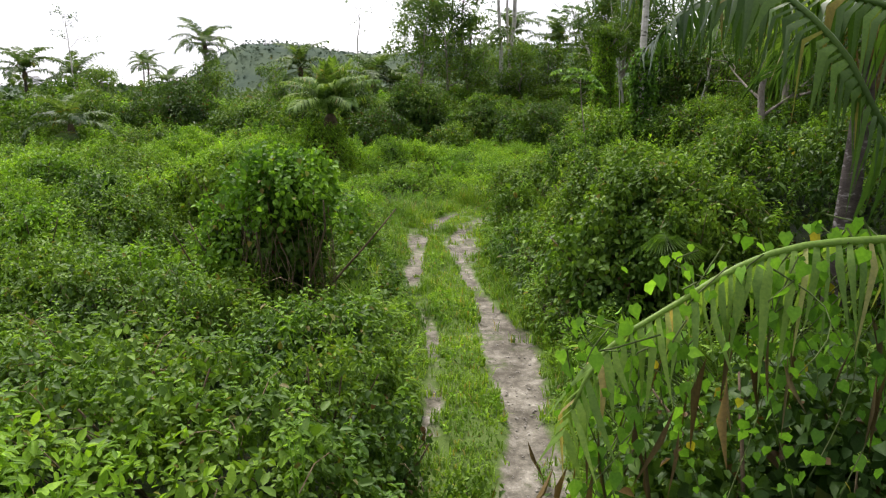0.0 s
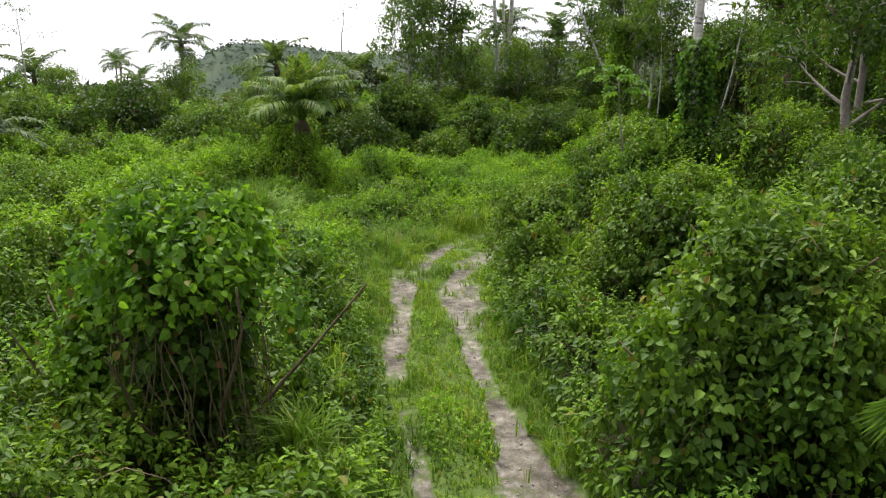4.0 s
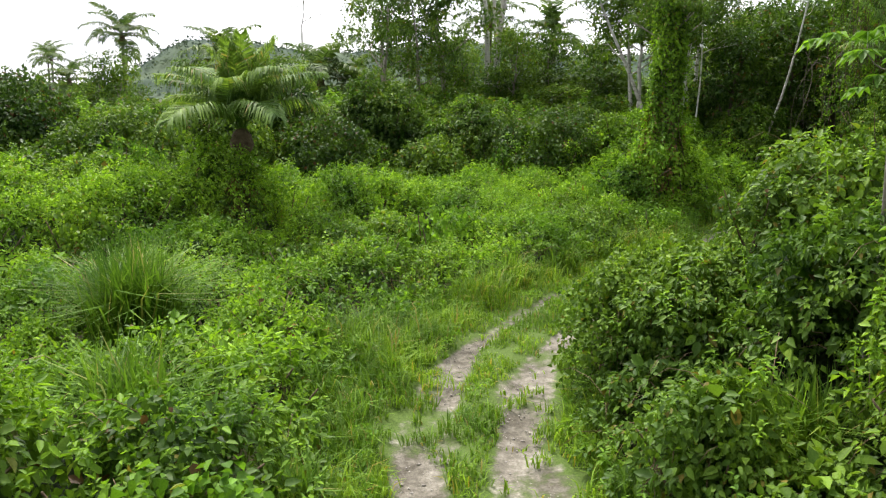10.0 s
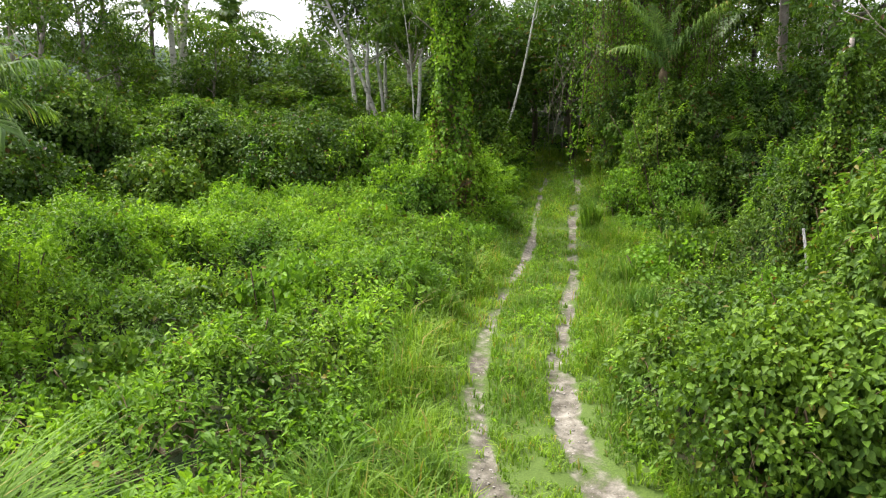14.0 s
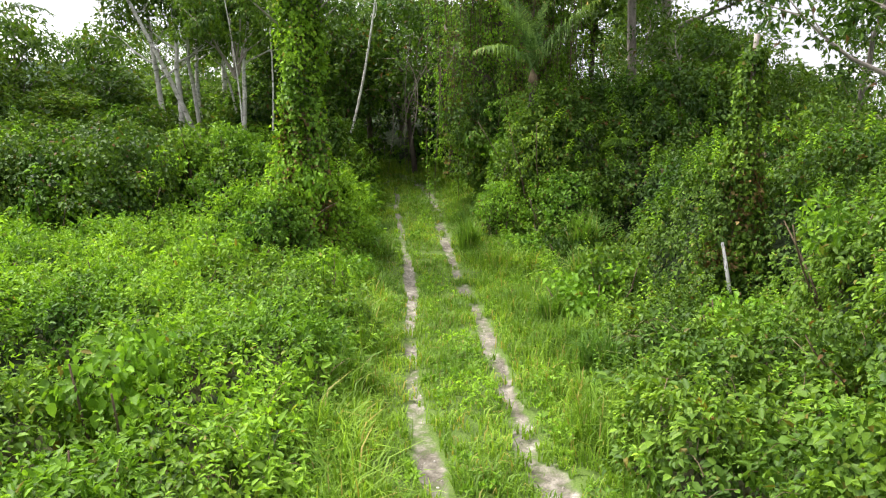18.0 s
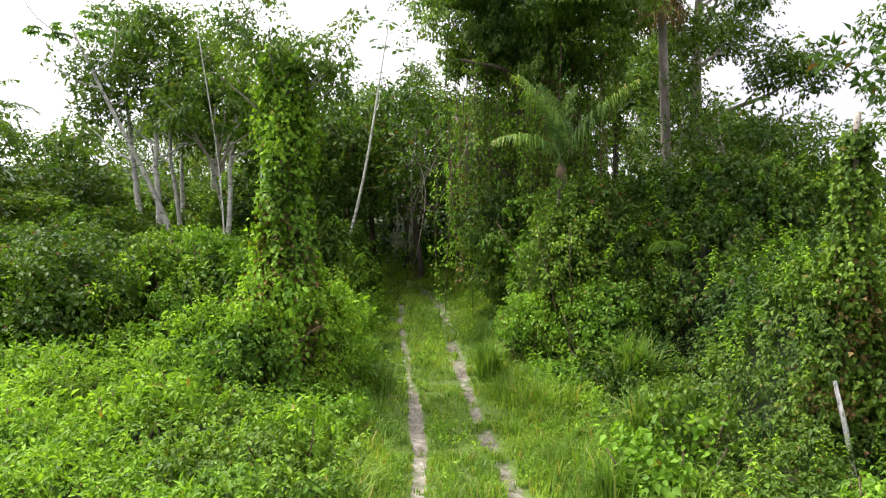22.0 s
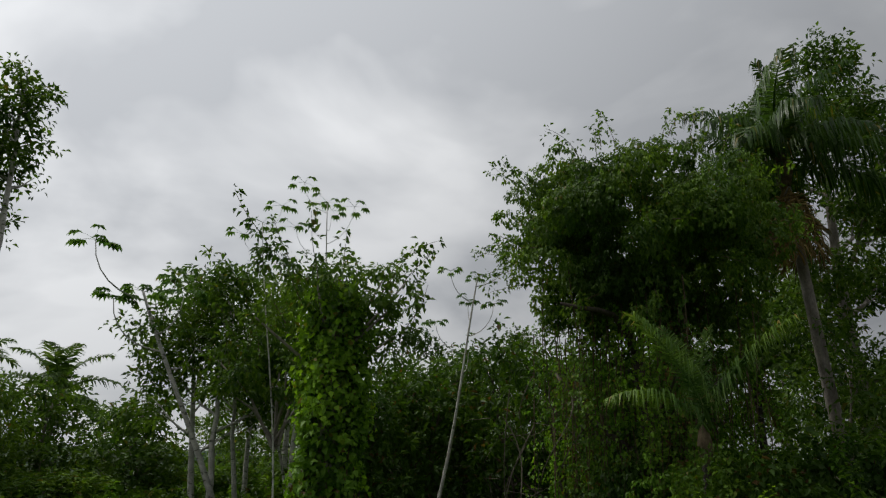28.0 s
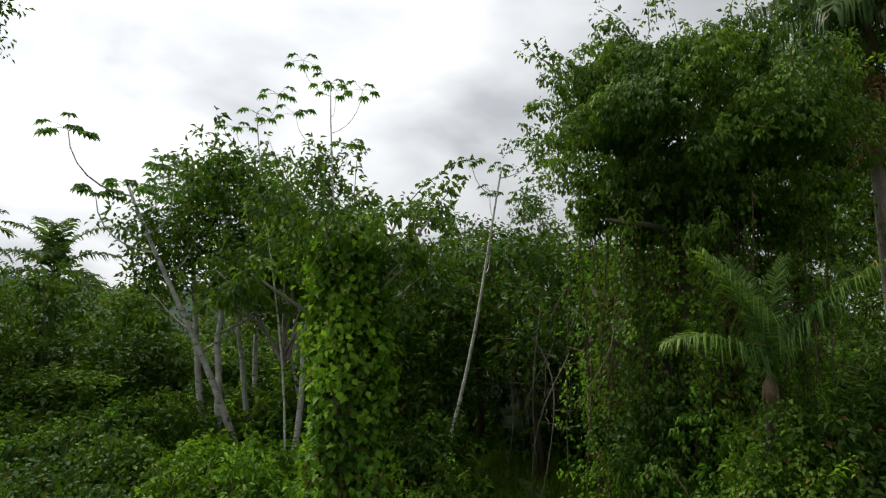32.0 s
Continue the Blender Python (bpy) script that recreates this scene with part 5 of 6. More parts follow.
# tall white trunks behind the clearing, and other forest trees whose stems can be told apart
for (x, y), h, lean, r, lv, lf, bark, lb in (((6.0, 76.0), 23, (0.1, 0), 0.22, 4000, 0.34, BARK_WHITE, "tall white trunk above the clearing"), ((6.7, 77.0), 25, (0.3, 0), 0.26, 4500, 0.34, BARK_WHITE, "tall white trunk above the clearing"), ((7.5, 78.0), 22, (-0.6, 0), 0.18, 3000, 0.34, BARK_WHITE, "tall white trunk above the clearing"),
                                             ((15.4, 66.3), 13, (-2.6, 1.4), 0.15, 1800, 0.3, BARK_WHITE, "thin leaning white trunk"), ((13.5, 73), 8, (1.0, 1), 0.16, 1900, 0.34, BARK_GREY, "forest tree with a grey forked trunk"),
                                             ((10.5, 75), 8, (0.5, 0), 0.16, 1900, 0.34, BARK_GREY, "tall forest tree behind the clearing"), ((3.0, 76), 17, (-0.5, 0), 0.2, 3800, 0.34, BARK_GREY, "tall forest tree behind the clearing"),
                                             ((-2.5, 71), 13.5, (0.3, 0), 0.17, 4200, 0.26, BARK_GREY, "slender feathery tree above the scrub"), ((0.6, 73.5), 12.5, (-0.3, 0), 0.16, 3600, 0.26, BARK_GREY, "slender feathery tree above the scrub"), ((-2.6, 88), 15, (0.2, 0), 0.18, 2600, 0.4, BARK_GREY, "slender tree with sparse feathery foliage"), ((27.2, 43.2), 8.2, (-0.7, 0.3), 0.12, 900, 0.28, BARK_GREY, "thin pale branching tree at the forest edge"),
                                             (GREAT, 21.5, (-0.5, 0), 0.36, 34000, 0.25, BARK_GREY, "great dark-crowned forest tree"), ((32.5, 56), 10.0, (0, 0), 0.24, 4000, 0.34, BARK_DARK, "dark forest tree behind the draped one"),
                                             ((31.5, 60), 9.5, (0, 0), 0.2, 3200, 0.34, BARK_DARK, "dark forest tree above the gap"), ((28.4, 65), 9.5, (-1.0, -0.4), 0.18, 3000, 0.34, BARK_DARK, "dark forest tree above the gap")):
    tree((x, y, gz(x, y)), lb, height=h, radius=r, lean=lean, fork=0.74 if h > 19 and x < 10 else 0.4 if h < 19 else 0.28, limbs=9 if h < 19 else 16, reach=0.05 if h > 19 and x < 10 else 0.22, leaves=int(lv * 0.38) if h > 19 and x < 10 else lv, leaf=lf, clump=0.9 if h > 19 and x < 10 else 1.35, bark=bark, mat=LEAF_TREE)

# low-crowned trees that close over the track in the gap
for (x, y), h, lean in (((22.8, 62.0), 7.8, (1.0, -0.6)), ((26.6, 56.2), 9.0, (-1.2, 0.8)), ((19.0, 61.5), 7.4, (0.8, -0.3)), ((27.6, 60.2), 9.2, (-1.2, 0.2)), ((22.4, 63.6), 8.4, (0.8, -0.4)), ((26.0, 66), 9, (0, 0))):
    # the dark leaf colour also carries the shade of the gap
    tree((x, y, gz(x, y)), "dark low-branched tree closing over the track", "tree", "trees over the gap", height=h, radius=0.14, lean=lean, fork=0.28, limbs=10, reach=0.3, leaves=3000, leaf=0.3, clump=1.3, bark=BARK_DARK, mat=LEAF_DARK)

# light-leaved small trees of the forest edge on the right
for (x, y), h, lean, lv in (((27.6, 41.0), 7.6, (0.5, 0.2), 2600), ((29.6, 42.6), 7.6, (-0.4, 0.3), 3000), ((31.5, 40.2), 6.2, (0.3, 0), 2600), ((33.5, 43.4), 7.0, (0, 0.4), 3000), ((29.0, 46.6), 9.0, (0.6, 0.2), 3000), ((28.2, 38.0), 4.8, (0.2, -0.3), 2200), ((31.5, 47.5), 8.2, (0.3, 0.2), 3000), ((24.8, 37.4), 4.4, (0.4, 0), 2000)):
    tree((x, y, gz(x, y)), "slender light-leaved tree at the forest edge", "tree", "light-leaved edge trees", height=h, radius=0.1, lean=lean, fork=0.3, limbs=10, reach=0.27, leaves=lv, leaf=0.24, clump=1.0, bark=BARK_GREY, mat=LEAF_TREE, aspect=0.4)

# dark forest trees above the right-hand scrub of the first straight
for (x, y), h, lv in (((12.5, 28.5), 10.5, 4200), ((15.2, 33.0), 12.0, 4200), ((19.0, 30.5), 11.5, 3800), ((17.5, 27.0), 12.0, 3600)):
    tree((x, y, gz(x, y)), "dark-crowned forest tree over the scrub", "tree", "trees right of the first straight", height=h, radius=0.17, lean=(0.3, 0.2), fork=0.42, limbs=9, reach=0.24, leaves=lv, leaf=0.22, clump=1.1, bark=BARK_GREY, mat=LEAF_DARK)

# thin snags with almost no leaves
for (x, y), h, r in (((-12, 105.8), 16, 0.16), ((-40, 79), 14, 0.12)):
    tree((x, y, gz(x, y)), "thin bare snag with a few leaves at its top", "bare_tree", height=h, radius=r, fork=0.72, limbs=5, reach=0.14, leaves=110, leaf=0.3, clump=0.7, bark=BARK_WHITE)


# ---------------------------------------------------------------- woods behind: repeated trees, and far woods as one
def wood_models():
    out = []
    for i, (h, r, lv, lf, cl, mt) in enumerate(((13, 0.2, 3600, 0.34, 1.5, LEAF_TREE), (16, 0.24, 4000, 0.35, 1.6, LEAF_TREE), (10, 0.16, 3200, 0.3, 1.4, LEAF_MID), (14, 0.2, 3600, 0.34, 1.5, LEAF_DARK), (7, 0.12, 1900, 0.3, 1.3, LEAF_TREE))):
        out.append(tree((0, 0, 0), "leafy forest tree in the closed woods", "forest_tree", "woods round the clearing", height=h, radius=r, lean=(rng.uniform(-1, 1), rng.uniform(-1, 1)), fork=0.22, limbs=10, reach=0.27, leaves=lv, leaf=lf, clump=cl,
                        bark=BARK_GREY, mat=mt, twigs=1, trunk_sides=6, joined=True))
    return out


WOODS = wood_models()
wood_spots = []
for _ in range(6000):
    if len(wood_spots) > 72:
        break
    x, y = rng.uniform(-45, 52), rng.uniform(22, 98)
    d, side = track_distance(x, y)
    right = side < 0 and d > 5.0 and (x > 34 or (y > 50 and x > 24) or (y < 36 and x > 25))
    back = side >= 0 and y > 71 - 0.3 * max(0.0, x - 12) and x > 2 and d > 3.5
    if not (right or back or (x < 2 and y > 84)) or any((x - a) ** 2 + (y - b) ** 2 < (20 if back else 16) for a, b in wood_spots):
        continue
    wood_spots.append((x, y))
for i, (x, y) in enumerate(wood_spots):
    low = x < 26 or y < 54 or (y > 54 and x < 48)
    src = WOODS[(4, 2)[i % 2] if low else (0, 1, 3, 2)[i % 4]]
    sc = rng.uniform(0.85, 1.05) * (0.95 if low and y > 54 and x > 26 else 0.84 if low else 0.95)
    copy_thing(src, pose(x, y, gz(x, y), 0, 0, rng.uniform(0, 360)) @ Matrix.Scale(sc, 4))
# a dark low belt close behind the white trunks
for i in range(17):
    x, y = 3.5 + 1.5 * i + rng.uniform(-0.6, 0.6), 74.5 - 0.35 * i + 2.5 * (i % 2) + rng.uniform(-0.6, 0.6)
    copy_thing(WOODS[(4, 2, 4)[i % 3]], pose(x, y, gz(x, y) - 0.4, 0, 0, rng.uniform(0, 360)) @ Matrix.Diagonal((1.1, 1.1, 0.8 if i % 3 != 1 else 0.5, 1)))
# bushy small trees of the old clearing's far side
bush_spots = []
for _ in range(3000):
    if len(bush_spots) > 40:
        break
    x, y = rng.uniform(-48, 6), rng.uniform(40, 90)
    if y < 46 - 0.35 * x * (x > -12) and x > -14 or (x > -12 and y < 63) or (x + 6.9) ** 2 + (y - 44) ** 2 < 30 or any((x - a) ** 2 + (y - b) ** 2 < 14 for a, b in bush_spots):
        continue
    bush_spots.append((x, y))
for i, (x, y) in enumerate(bush_spots):
    copy_thing(WOODS[(4, 2, 4)[i % 3]], pose(x, y, gz(x, y) - 0.3, 0, 0, rng.uniform(0, 360)) @ Matrix.Diagonal((1, 1, 0.8, 1)) @ Matrix.Scale(rng.uniform(0.55, 0.9) * (0.7 if i % 3 == 1 else 1), 4))
for i, src in enumerate(WOODS):
    src.location = ((44, 40), (40, 62), (46, 52), (36, 76), (-30, 88))[i] + (gz(44, 45) - 0.5,)


def far_woods():
    """Continuous woods far off on all sides, as lumpy leafy crowns on a rolling skyline."""
    ps, ns, ls = [], [], []
    for k in range(420):
        az = rng.uniform(-np.pi, np.pi)
        d = rng.uniform(95, 330)
        x, y = d * np.sin(az), 30 + d * np.cos(az)
        if abs(az) > 1.5 and k % 3:
            continue
        h = (4.0 + 4.0 * rng.uniform() + 6.0 * smooth(0.0, 0.5, az) * smooth(2.6, 1.8, az)) * (0.8 + 0.4 * fbm(np.array([x]), np.array([y]), 40, 5)[0])
        n = 62
        u = unit(rng.normal(size=(n, 3)))
        u[:, 2] = np.abs(u[:, 2])
        w = rng.uniform(3.0, 5.5)
        ps.append(np.array([x, y, 0]) + u * np.array([w, w, h]) * rng.uniform(0.75, 1.1, n)[:, None])
        ns.append(u)
        ls.append(np.full(n, 0.0075 * d + 0.25))
    p, nr, lf = np.vstack(ps), np.vstack(ns), np.concatenate(ls)
    v, t = sprigs(p, nr, lf, 4, aspect=0.8)
    tagged(new("far_woods", mesh_from("far_woods", v, t, LEAF_FAR_HAZE)), "far woods along the skyline, haze put into their dull green", "woods", kind="stuff")


def hill():
    """A long wooded hill beyond the woods, crowns roughening its skyline."""
    az = np.radians(np.linspace(-34, 42, 190))
    rad = np.linspace(380, 620, 60)
    A, R = np.meshgrid(az, rad, indexing="ij")
    deg = np.degrees(A)
    ridge = 7 + 27 * smooth(-21, -14.5, deg) * (1 - 0.1 * smooth(-13, -9, deg)) + 3 * np.sin(deg * 0.35) * smooth(-14, -8, deg) - 10 * smooth(8, 30, deg)
    prof = smooth(380, 470, R) * (1 - 0.35 * smooth(500, 620, R))
    X, Y = R * np.sin(A), R * np.cos(A)
    Z = ridge * prof + (2.6 * fbm(X, Y, 11, 7) + 2.0 * fbm(X, Y, 4.5, 9)) * smooth(380, 420, R)
    n, m = A.shape
    i, j = (a.ravel() for a in np.meshgrid(np.arange(n - 1), np.arange(m - 1), indexing="ij"))
    a, b, c, e = i * m + j, (i + 1) * m + j, (i + 1) * m + j + 1, i * m + j + 1
    P = np.stack([X, Y, Z], -1).reshape(-1, 3)
    me = mesh_from("hill", P, np.vstack([np.stack([a, c, b], 1), np.stack([a, e, c], 1)]), LEAF_HILL_HAZE, True)
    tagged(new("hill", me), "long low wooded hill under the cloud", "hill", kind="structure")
    front = P[(P[:, 2] > 6)]
    pick = front[rng.integers(0, len(front), 9000)] + rng.normal(size=(9000, 3)) * np.array([2.5, 2.5, 0.8])
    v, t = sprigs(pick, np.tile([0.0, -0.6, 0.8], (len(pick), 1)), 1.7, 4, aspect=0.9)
    tagged(new("hill_woods", mesh_from("hill_woods", v, t, LEAF_HILL_HAZE)), "closed forest covering the hill", "woods", kind="stuff")


far_woods()
hill()


# ---------------------------------------------------------------- tall grass
def grass_tuft(base, height, spread, count, label, width=0.036, mat=GRASS_TALL):
    root = new("grass_tuft")
    root.location = base
    tagged(root, label, "grass", "tall grass tufts")
    for c in range(5):
        k = count // 5
        ang, r = rng.uniform(0, 2 * np.pi, k), spread * 0.35 * rng.uniform(0, 1, k) ** 0.7
        mid = spread * 0.3 * np.array([np.cos(c * 1.26), np.sin(c * 1.26)])
        p = np.column_stack([mid[0] + np.cos(ang) * r, mid[1] + np.sin(ang) * r, 0 * r])
        h = height * rng.uniform(0.55, 1.05, k)
        v, t = blades(p, h, rng.uniform(0.6, 1.3, k) * width, 0.1 + 0.95 * rng.uniform(0, 1, k) ** 1.2)
        part("blade_clump", mesh_from("blade_clump", v, t, mat), root)


for x, y, h, s, n in ((-6.8, 32.4, 3.1, 1.25, 1500), (4.2, 26.3, 1.9, 0.9, 420), (3.0, 22.6, 1.5, 0.8, 300), (-2.6, 26.0, 1.2, 0.6, 200), (17.0, 42.3, 2.2, 0.7, 420), (13.6, 40.5, 1.7, 0.55, 300), (15.8, 46.5, 1.6, 0.6, 260), (-5.0, 27.2, 2.4, 1.0, 420),
                      (8.4, 37.0, 1.1, 0.7, 240), (2.2, 46.6, 1.5, 0.9, 300), (-3.4, 39.5, 1.2, 0.8, 260), (10.6, 39.6, 1.2, 0.6, 220), (-2.1, 16.5, 1.3, 0.6, 200)):
    grass_tuft((x, y, gz(x, y) + 0.25 * float(scrub_height(np.array([x]), np.array([y]))[0])), h, s, n, "fountain of tall bright green grass blades")

verge = []
for i in range(900):
    if len(verge) > 74:
        break
    k = int(rng.integers(130, len(TRACK_LINE) - 60))
    sg = 1 if rng.uniform() < 0.5 else -1
    tg = unit(TRACK_LINE[k + 1] - TRACK_LINE[k])
    off = sg * rng.uniform(1.55, 3.1)
    x, y = TRACK_LINE[k] + np.array([tg[1], -tg[0]]) * off
    if float(scrub_height(np.array([x]), np.array([y]))[0]) > 1.6 or any((x - a) ** 2 + (y - b) ** 2 < 0.5 for a, b in verge):
        continue
    verge.append((x, y))
VERGE_TUFTS = []
for j in range(3):
    root = new("grass_tuft")
    tagged(root, "loose clump of long bright grass on the verge", "grass", "verge grass clumps")
    k = 90
    ang, r = rng.uniform(0, 2 * np.pi, k), 0.3 * rng.uniform(0, 1, k) ** 0.6
    v, t = blades(np.column_stack([np.cos(ang) * r, np.sin(ang) * r, 0 * r - 0.05]), rng.uniform(0.35, 1.0, k), rng.uniform(0.012, 0.026, k), 0.2 + 0.9 * rng.uniform(0, 1, k))
    part("blade_clump", mesh_from("blade_clump", v, t, (GRASS, GRASS_TALL, GRASS)[j]), root)
    VERGE_TUFTS.append(root)
for i, (x, y) in enumerate(verge):
    h = 0.55 * float(scrub_height(np.array([x]), np.array([y]))[0])
    m = pose(x, y, gz(x, y) + h, 0, 0, rng.uniform(0, 360)) @ Matrix.Scale(rng.uniform(0.6, 1.15), 4)
    if i < 3:
        VERGE_TUFTS[i].matrix_world = m
    else:
        copy_thing(VERGE_TUFTS[i % 3], m)


def dry_stems():
    """Dead brown stems and hanging vine ends in the hollows of the scrub."""
    soup = Soup()
    x, y = rng.uniform(-10, 12, 4200), rng.uniform(6, 40, 4200)
    d, _ = track_distance(x, y)
    h = scrub_height(x, y)
    keep = (h > 0.7) & (d < 9)
    x, y, h = x[keep], y[keep], h[keep]
    z = ground_z(x, y) + h * rng.uniform(0.45, 1.02, len(h))
    f = np.linspace(0, 1, 4)[:, None]
    for p0 in np.column_stack([x, y, z])[:1500]:
        a, ln = rng.uniform(0, 6.3), rng.uniform(0.5, 1.5)
        p = p0 + f * np.array([np.cos(a), np.sin(a), rng.uniform(-1.1, 0.5)]) * ln * 0.7 + np.array([0, 0, 0.22]) * np.sin(f * 3.0) * ln
        soup.put(*tube_arrays(p, [0.009, 0.004], 3))
    tagged(new("dry_stems", soup.mesh("dry_stems", DRY_STEM)), "dead brown stems and vine ends in the scrub", "stems", kind="stuff")


DRY_STEM = rough_material("dry_stem", (0.09, 0.06, 0.035), (0.26, 0.2, 0.12), 5.0, 0.9, 0.2)
dry_stems()

# the pale post
post = new("leaning_post", Soup().put(*tube_arrays(np.array([[0, 0, -0.2], [0.04, 0.23, 0.98], [0.07, 0.47, 1.96]]), [0.062, 0.055, 0.042], 9)).mesh("leaning_post", POST, True))
post.location = (15.20, 36.54, 0.01)
tagged(post, "leaning weathered pale wooden post in the scrub", "post")


# ---------------------------------------------------------------- the palm close to the start, one frond hung with vines
def hung_frond(root, base, points, leaflet, mat, label):
    """A frond along a given arch, its leaflets hanging from both sides of the stalk."""
    line = spline(points, 0.035) - np.array(base)
    soup = Soup().put(*tube_arrays(line[::6], [0.05, 0.035, 0.012], 6))
    n = len(line)
    idx = np.arange(18, n, 2)
    tang_all = unit(np.gradient(line, axis=0))
    for sg in (1, -1):
        k = len(idx)
        L = leaflet * np.interp(idx / n, [0, 0.35, 0.7, 1], [0.9, 1.0, 0.85, 0.4]) * rng.uniform(0.65, 1.1, k)
        tang = tang_all[idx]
        side = unit(np.cross(tang, [0, 0, 1.0])) * sg
        b0 = line[idx]
        W = rng.uniform(0.035, 0.075, k)[:, None]
        m = b0 + side * L[:, None] * 0.26 + np.array([0, 0, -0.2]) * L[:, None] + tang * L[:, None] * 0.12
        tip = b0 + side * L[:, None] * 0.36 + np.array([0, 0, -0.95]) * L[:, None] + tang * L[:, None] * 0.15 + rng.normal(size=(k, 3)) * 0.07
        w = tang * W * 0.5 + rng.normal(size=(k, 3)) * 0.006
        v = np.stack([b0 - w * 0.6, b0 + w * 0.6, m - w, m + w, tip], 1).reshape(-1, 3)
        kk = np.array([[0, 1, 3], [0, 3, 2], [2, 3, 4]])
        soup.put(v, (np.arange(k)[:, None, None] * 5 + kk[None]).reshape(-1, 3))
    part("frond", soup.mesh("frond", mat), root, label)
    return line


def near_palm():
    base = (6.6, 5.2, gz(6.6, 5.2))
    crown = np.array([6.5, 5.3, 5.0])
    root = new("vine_hung_palm")
    root.location = base
    tagged(root, "low palm with long arching fronds, one hung with heart-leaved vines", "palm")
    rel = crown - np.array(base)
    part("trunk", Soup().put(*tube_arrays(np.array([[0, 0, -0.3], rel * 0.5, rel]), [0.3, 0.26, 0.24], 10)).mesh("trunk", BARK_PALM, True), root)
    part("crown_boss", Soup().put(*tube_arrays(rel + np.array([[0, 0, -0.9], [0, 0, -0.2], [0, 0, 0.4]]), [0.3, 0.42, 0.1], 9)).mesh("crown_boss", STEM_BROWN, True), root)
    for az, rise, fall, ln, roll in ((120, 50, -40, 5.2, 0), (75, 60, -25, 5.2, 0), (30, 45, -45, 5.0, 0), (-30, 60, -20, 5.2, 0), (-80, 45, -40, 5.0, 0), (138, 78, 20, 5.0, 5)):
        part("frond", frond_mesh("frond", ln, rise, fall, 74, 1.05, 0.055, LEAF_PALM, 0.95, 0.07), root, m=Matrix.Translation(rel) @ pose(0, 0, 0, roll, 0, az))
    line = hung_frond(root, base, [(6.4, 5.2, 4.6), (4.6, 4.7, 4.72), (3.0, 4.45, 4.68), (2.3, 4.4, 4.64), (1.9, 4.42, 4.5), (1.5, 4.35, 4.28), (1.06, 4.2, 4.06), (0.86, 4.1, 3.83), (0.72, 4.0, 3.5)], 0.88, LEAF_FROND, "long drooping frond with hanging pale leaflets")
    hung_frond(root, base, [(6.4, 5.3, 4.3), (4.5, 5.0, 4.4), (3.25, 5.0, 5.15), (2.8, 5.2, 5.9), (2.45, 5.7, 6.4), (2.1, 6.5, 6.7), (1.8, 7.3, 6.6)], 0.8, LEAF_PALM, "tall arching frond with glossy dark leaflets")
    hung_frond(root, base, [(6.4, 5.5, 4.6), (4.9, 5.7, 5.6), (3.8, 6.0, 6.2), (3.0, 6.6, 6.5), (2.5, 7.4, 6.45), (2.3, 8.2, 6.1)], 0.9, LEAF_PALM, "arching frond with glossy dark leaflets")
    n = len(line)
    # dry leaflets and fibres below it
    idx = rng.integers(n // 2, n, 40)
    p = line[idx] + rng.normal(size=(40, 3)) * np.array([0.25, 0.3, 0.1]) - np.array([0, 0, 0.55])
    ax = np.tile([0.0, 0, -1.0], (40, 1)) + rng.normal(size=(40, 3)) * 0.2
    v, t = leaf_array(p, ax, rng.normal(size=(40, 3)), rng.uniform(0.3, 0.7, 40), 0.012)
    part("dry_fringe", mesh_from("dry_fringe", v, t, DRY), root, "dry brown leaflets and fibres")


near_palm()


THICKETS = []


def heart_vine():
    """Heart-leaved vine climbing over the drooping frond and trailing below it."""
    line = spline([(4.6, 4.7, 4.74), (3.0, 4.45, 4.72), (2.3, 4.4, 4.66), (1.9, 4.42, 4.52), (1.5, 4.35, 4.3), (1.06, 4.2, 4.08), (0.86, 4.1, 3.85)], 0.05)
    pts = []
    for i in range(76):
        p0 = np.array([0.0, 0.06, -0.05]) + line[int(len(line) * rng.uniform(0, 1) ** 1.25)] + rng.normal(size=3) * np.array([0.12, 0.25, 0.05])
        ln = rng.uniform(0.3, 2.5) * (1 if i % 3 else 0.4)
        m = int(ln / 0.085) + 2
        f = np.linspace(0, 1, m)
        a = rng.uniform(0, 6.3)
        pts.append(p0 + np.column_stack([0.22 * np.sin(f * 4 + a), 0.22 * np.cos(f * 3 + a), -ln * f]))
    top = line[rng.integers(0, len(line), 45)] + rng.normal(size=(45, 3)) * np.array([0.2, 0.3, 0.06]) + np.array([0, 0, 0.0])
    root = new("heart_leaf_vine")
    root.location = (3.0, 5.0, gz(3, 5))
    o = np.array(root.location)
    tagged(root, "heart-leaved vine trailing over the drooping palm frond, some leaves yellow", "vine")
    for strand in pts:
        part("vine_strand", Soup().put(*tube_arrays(strand - o, [0.007, 0.004], 3)).mesh("vine_strand", STEM_GREEN), root)
    p = np.vstack(pts + [top]) - o
    n = len(p)
    face = unit(np.array([-0.45, -0.75, 0.45]) + rng.normal(size=(n, 3)) * 0.4)
    ax = unit(np.array([0, 0, -0.9]) + rng.normal(size=(n, 3)) * 0.35)
    L = rng.uniform(0.06, 0.115, n)
    v, t = leaf_array(p + rng.normal(size=(n, 3)) * 0.05, ax, face, L, L * 0.85, fold=0.12, droop=0.05, heart=True)
    part("vine_leaves", mesh_from("vine_leaves", v, t, LEAF_HEART), root)


heart_vine()
# the thicket that the vine trails into, its shade put into the leaf colour
for x, y, size, top in ((3.2, 5.7, 0.9, 3.8), (4.9, 5.8, 1.0, 4.1), (2.0, 5.6, 0.75, 3.1), (1.3, 5.3, 0.5, 2.5)):
    THICKETS.append((x, y, size, top))


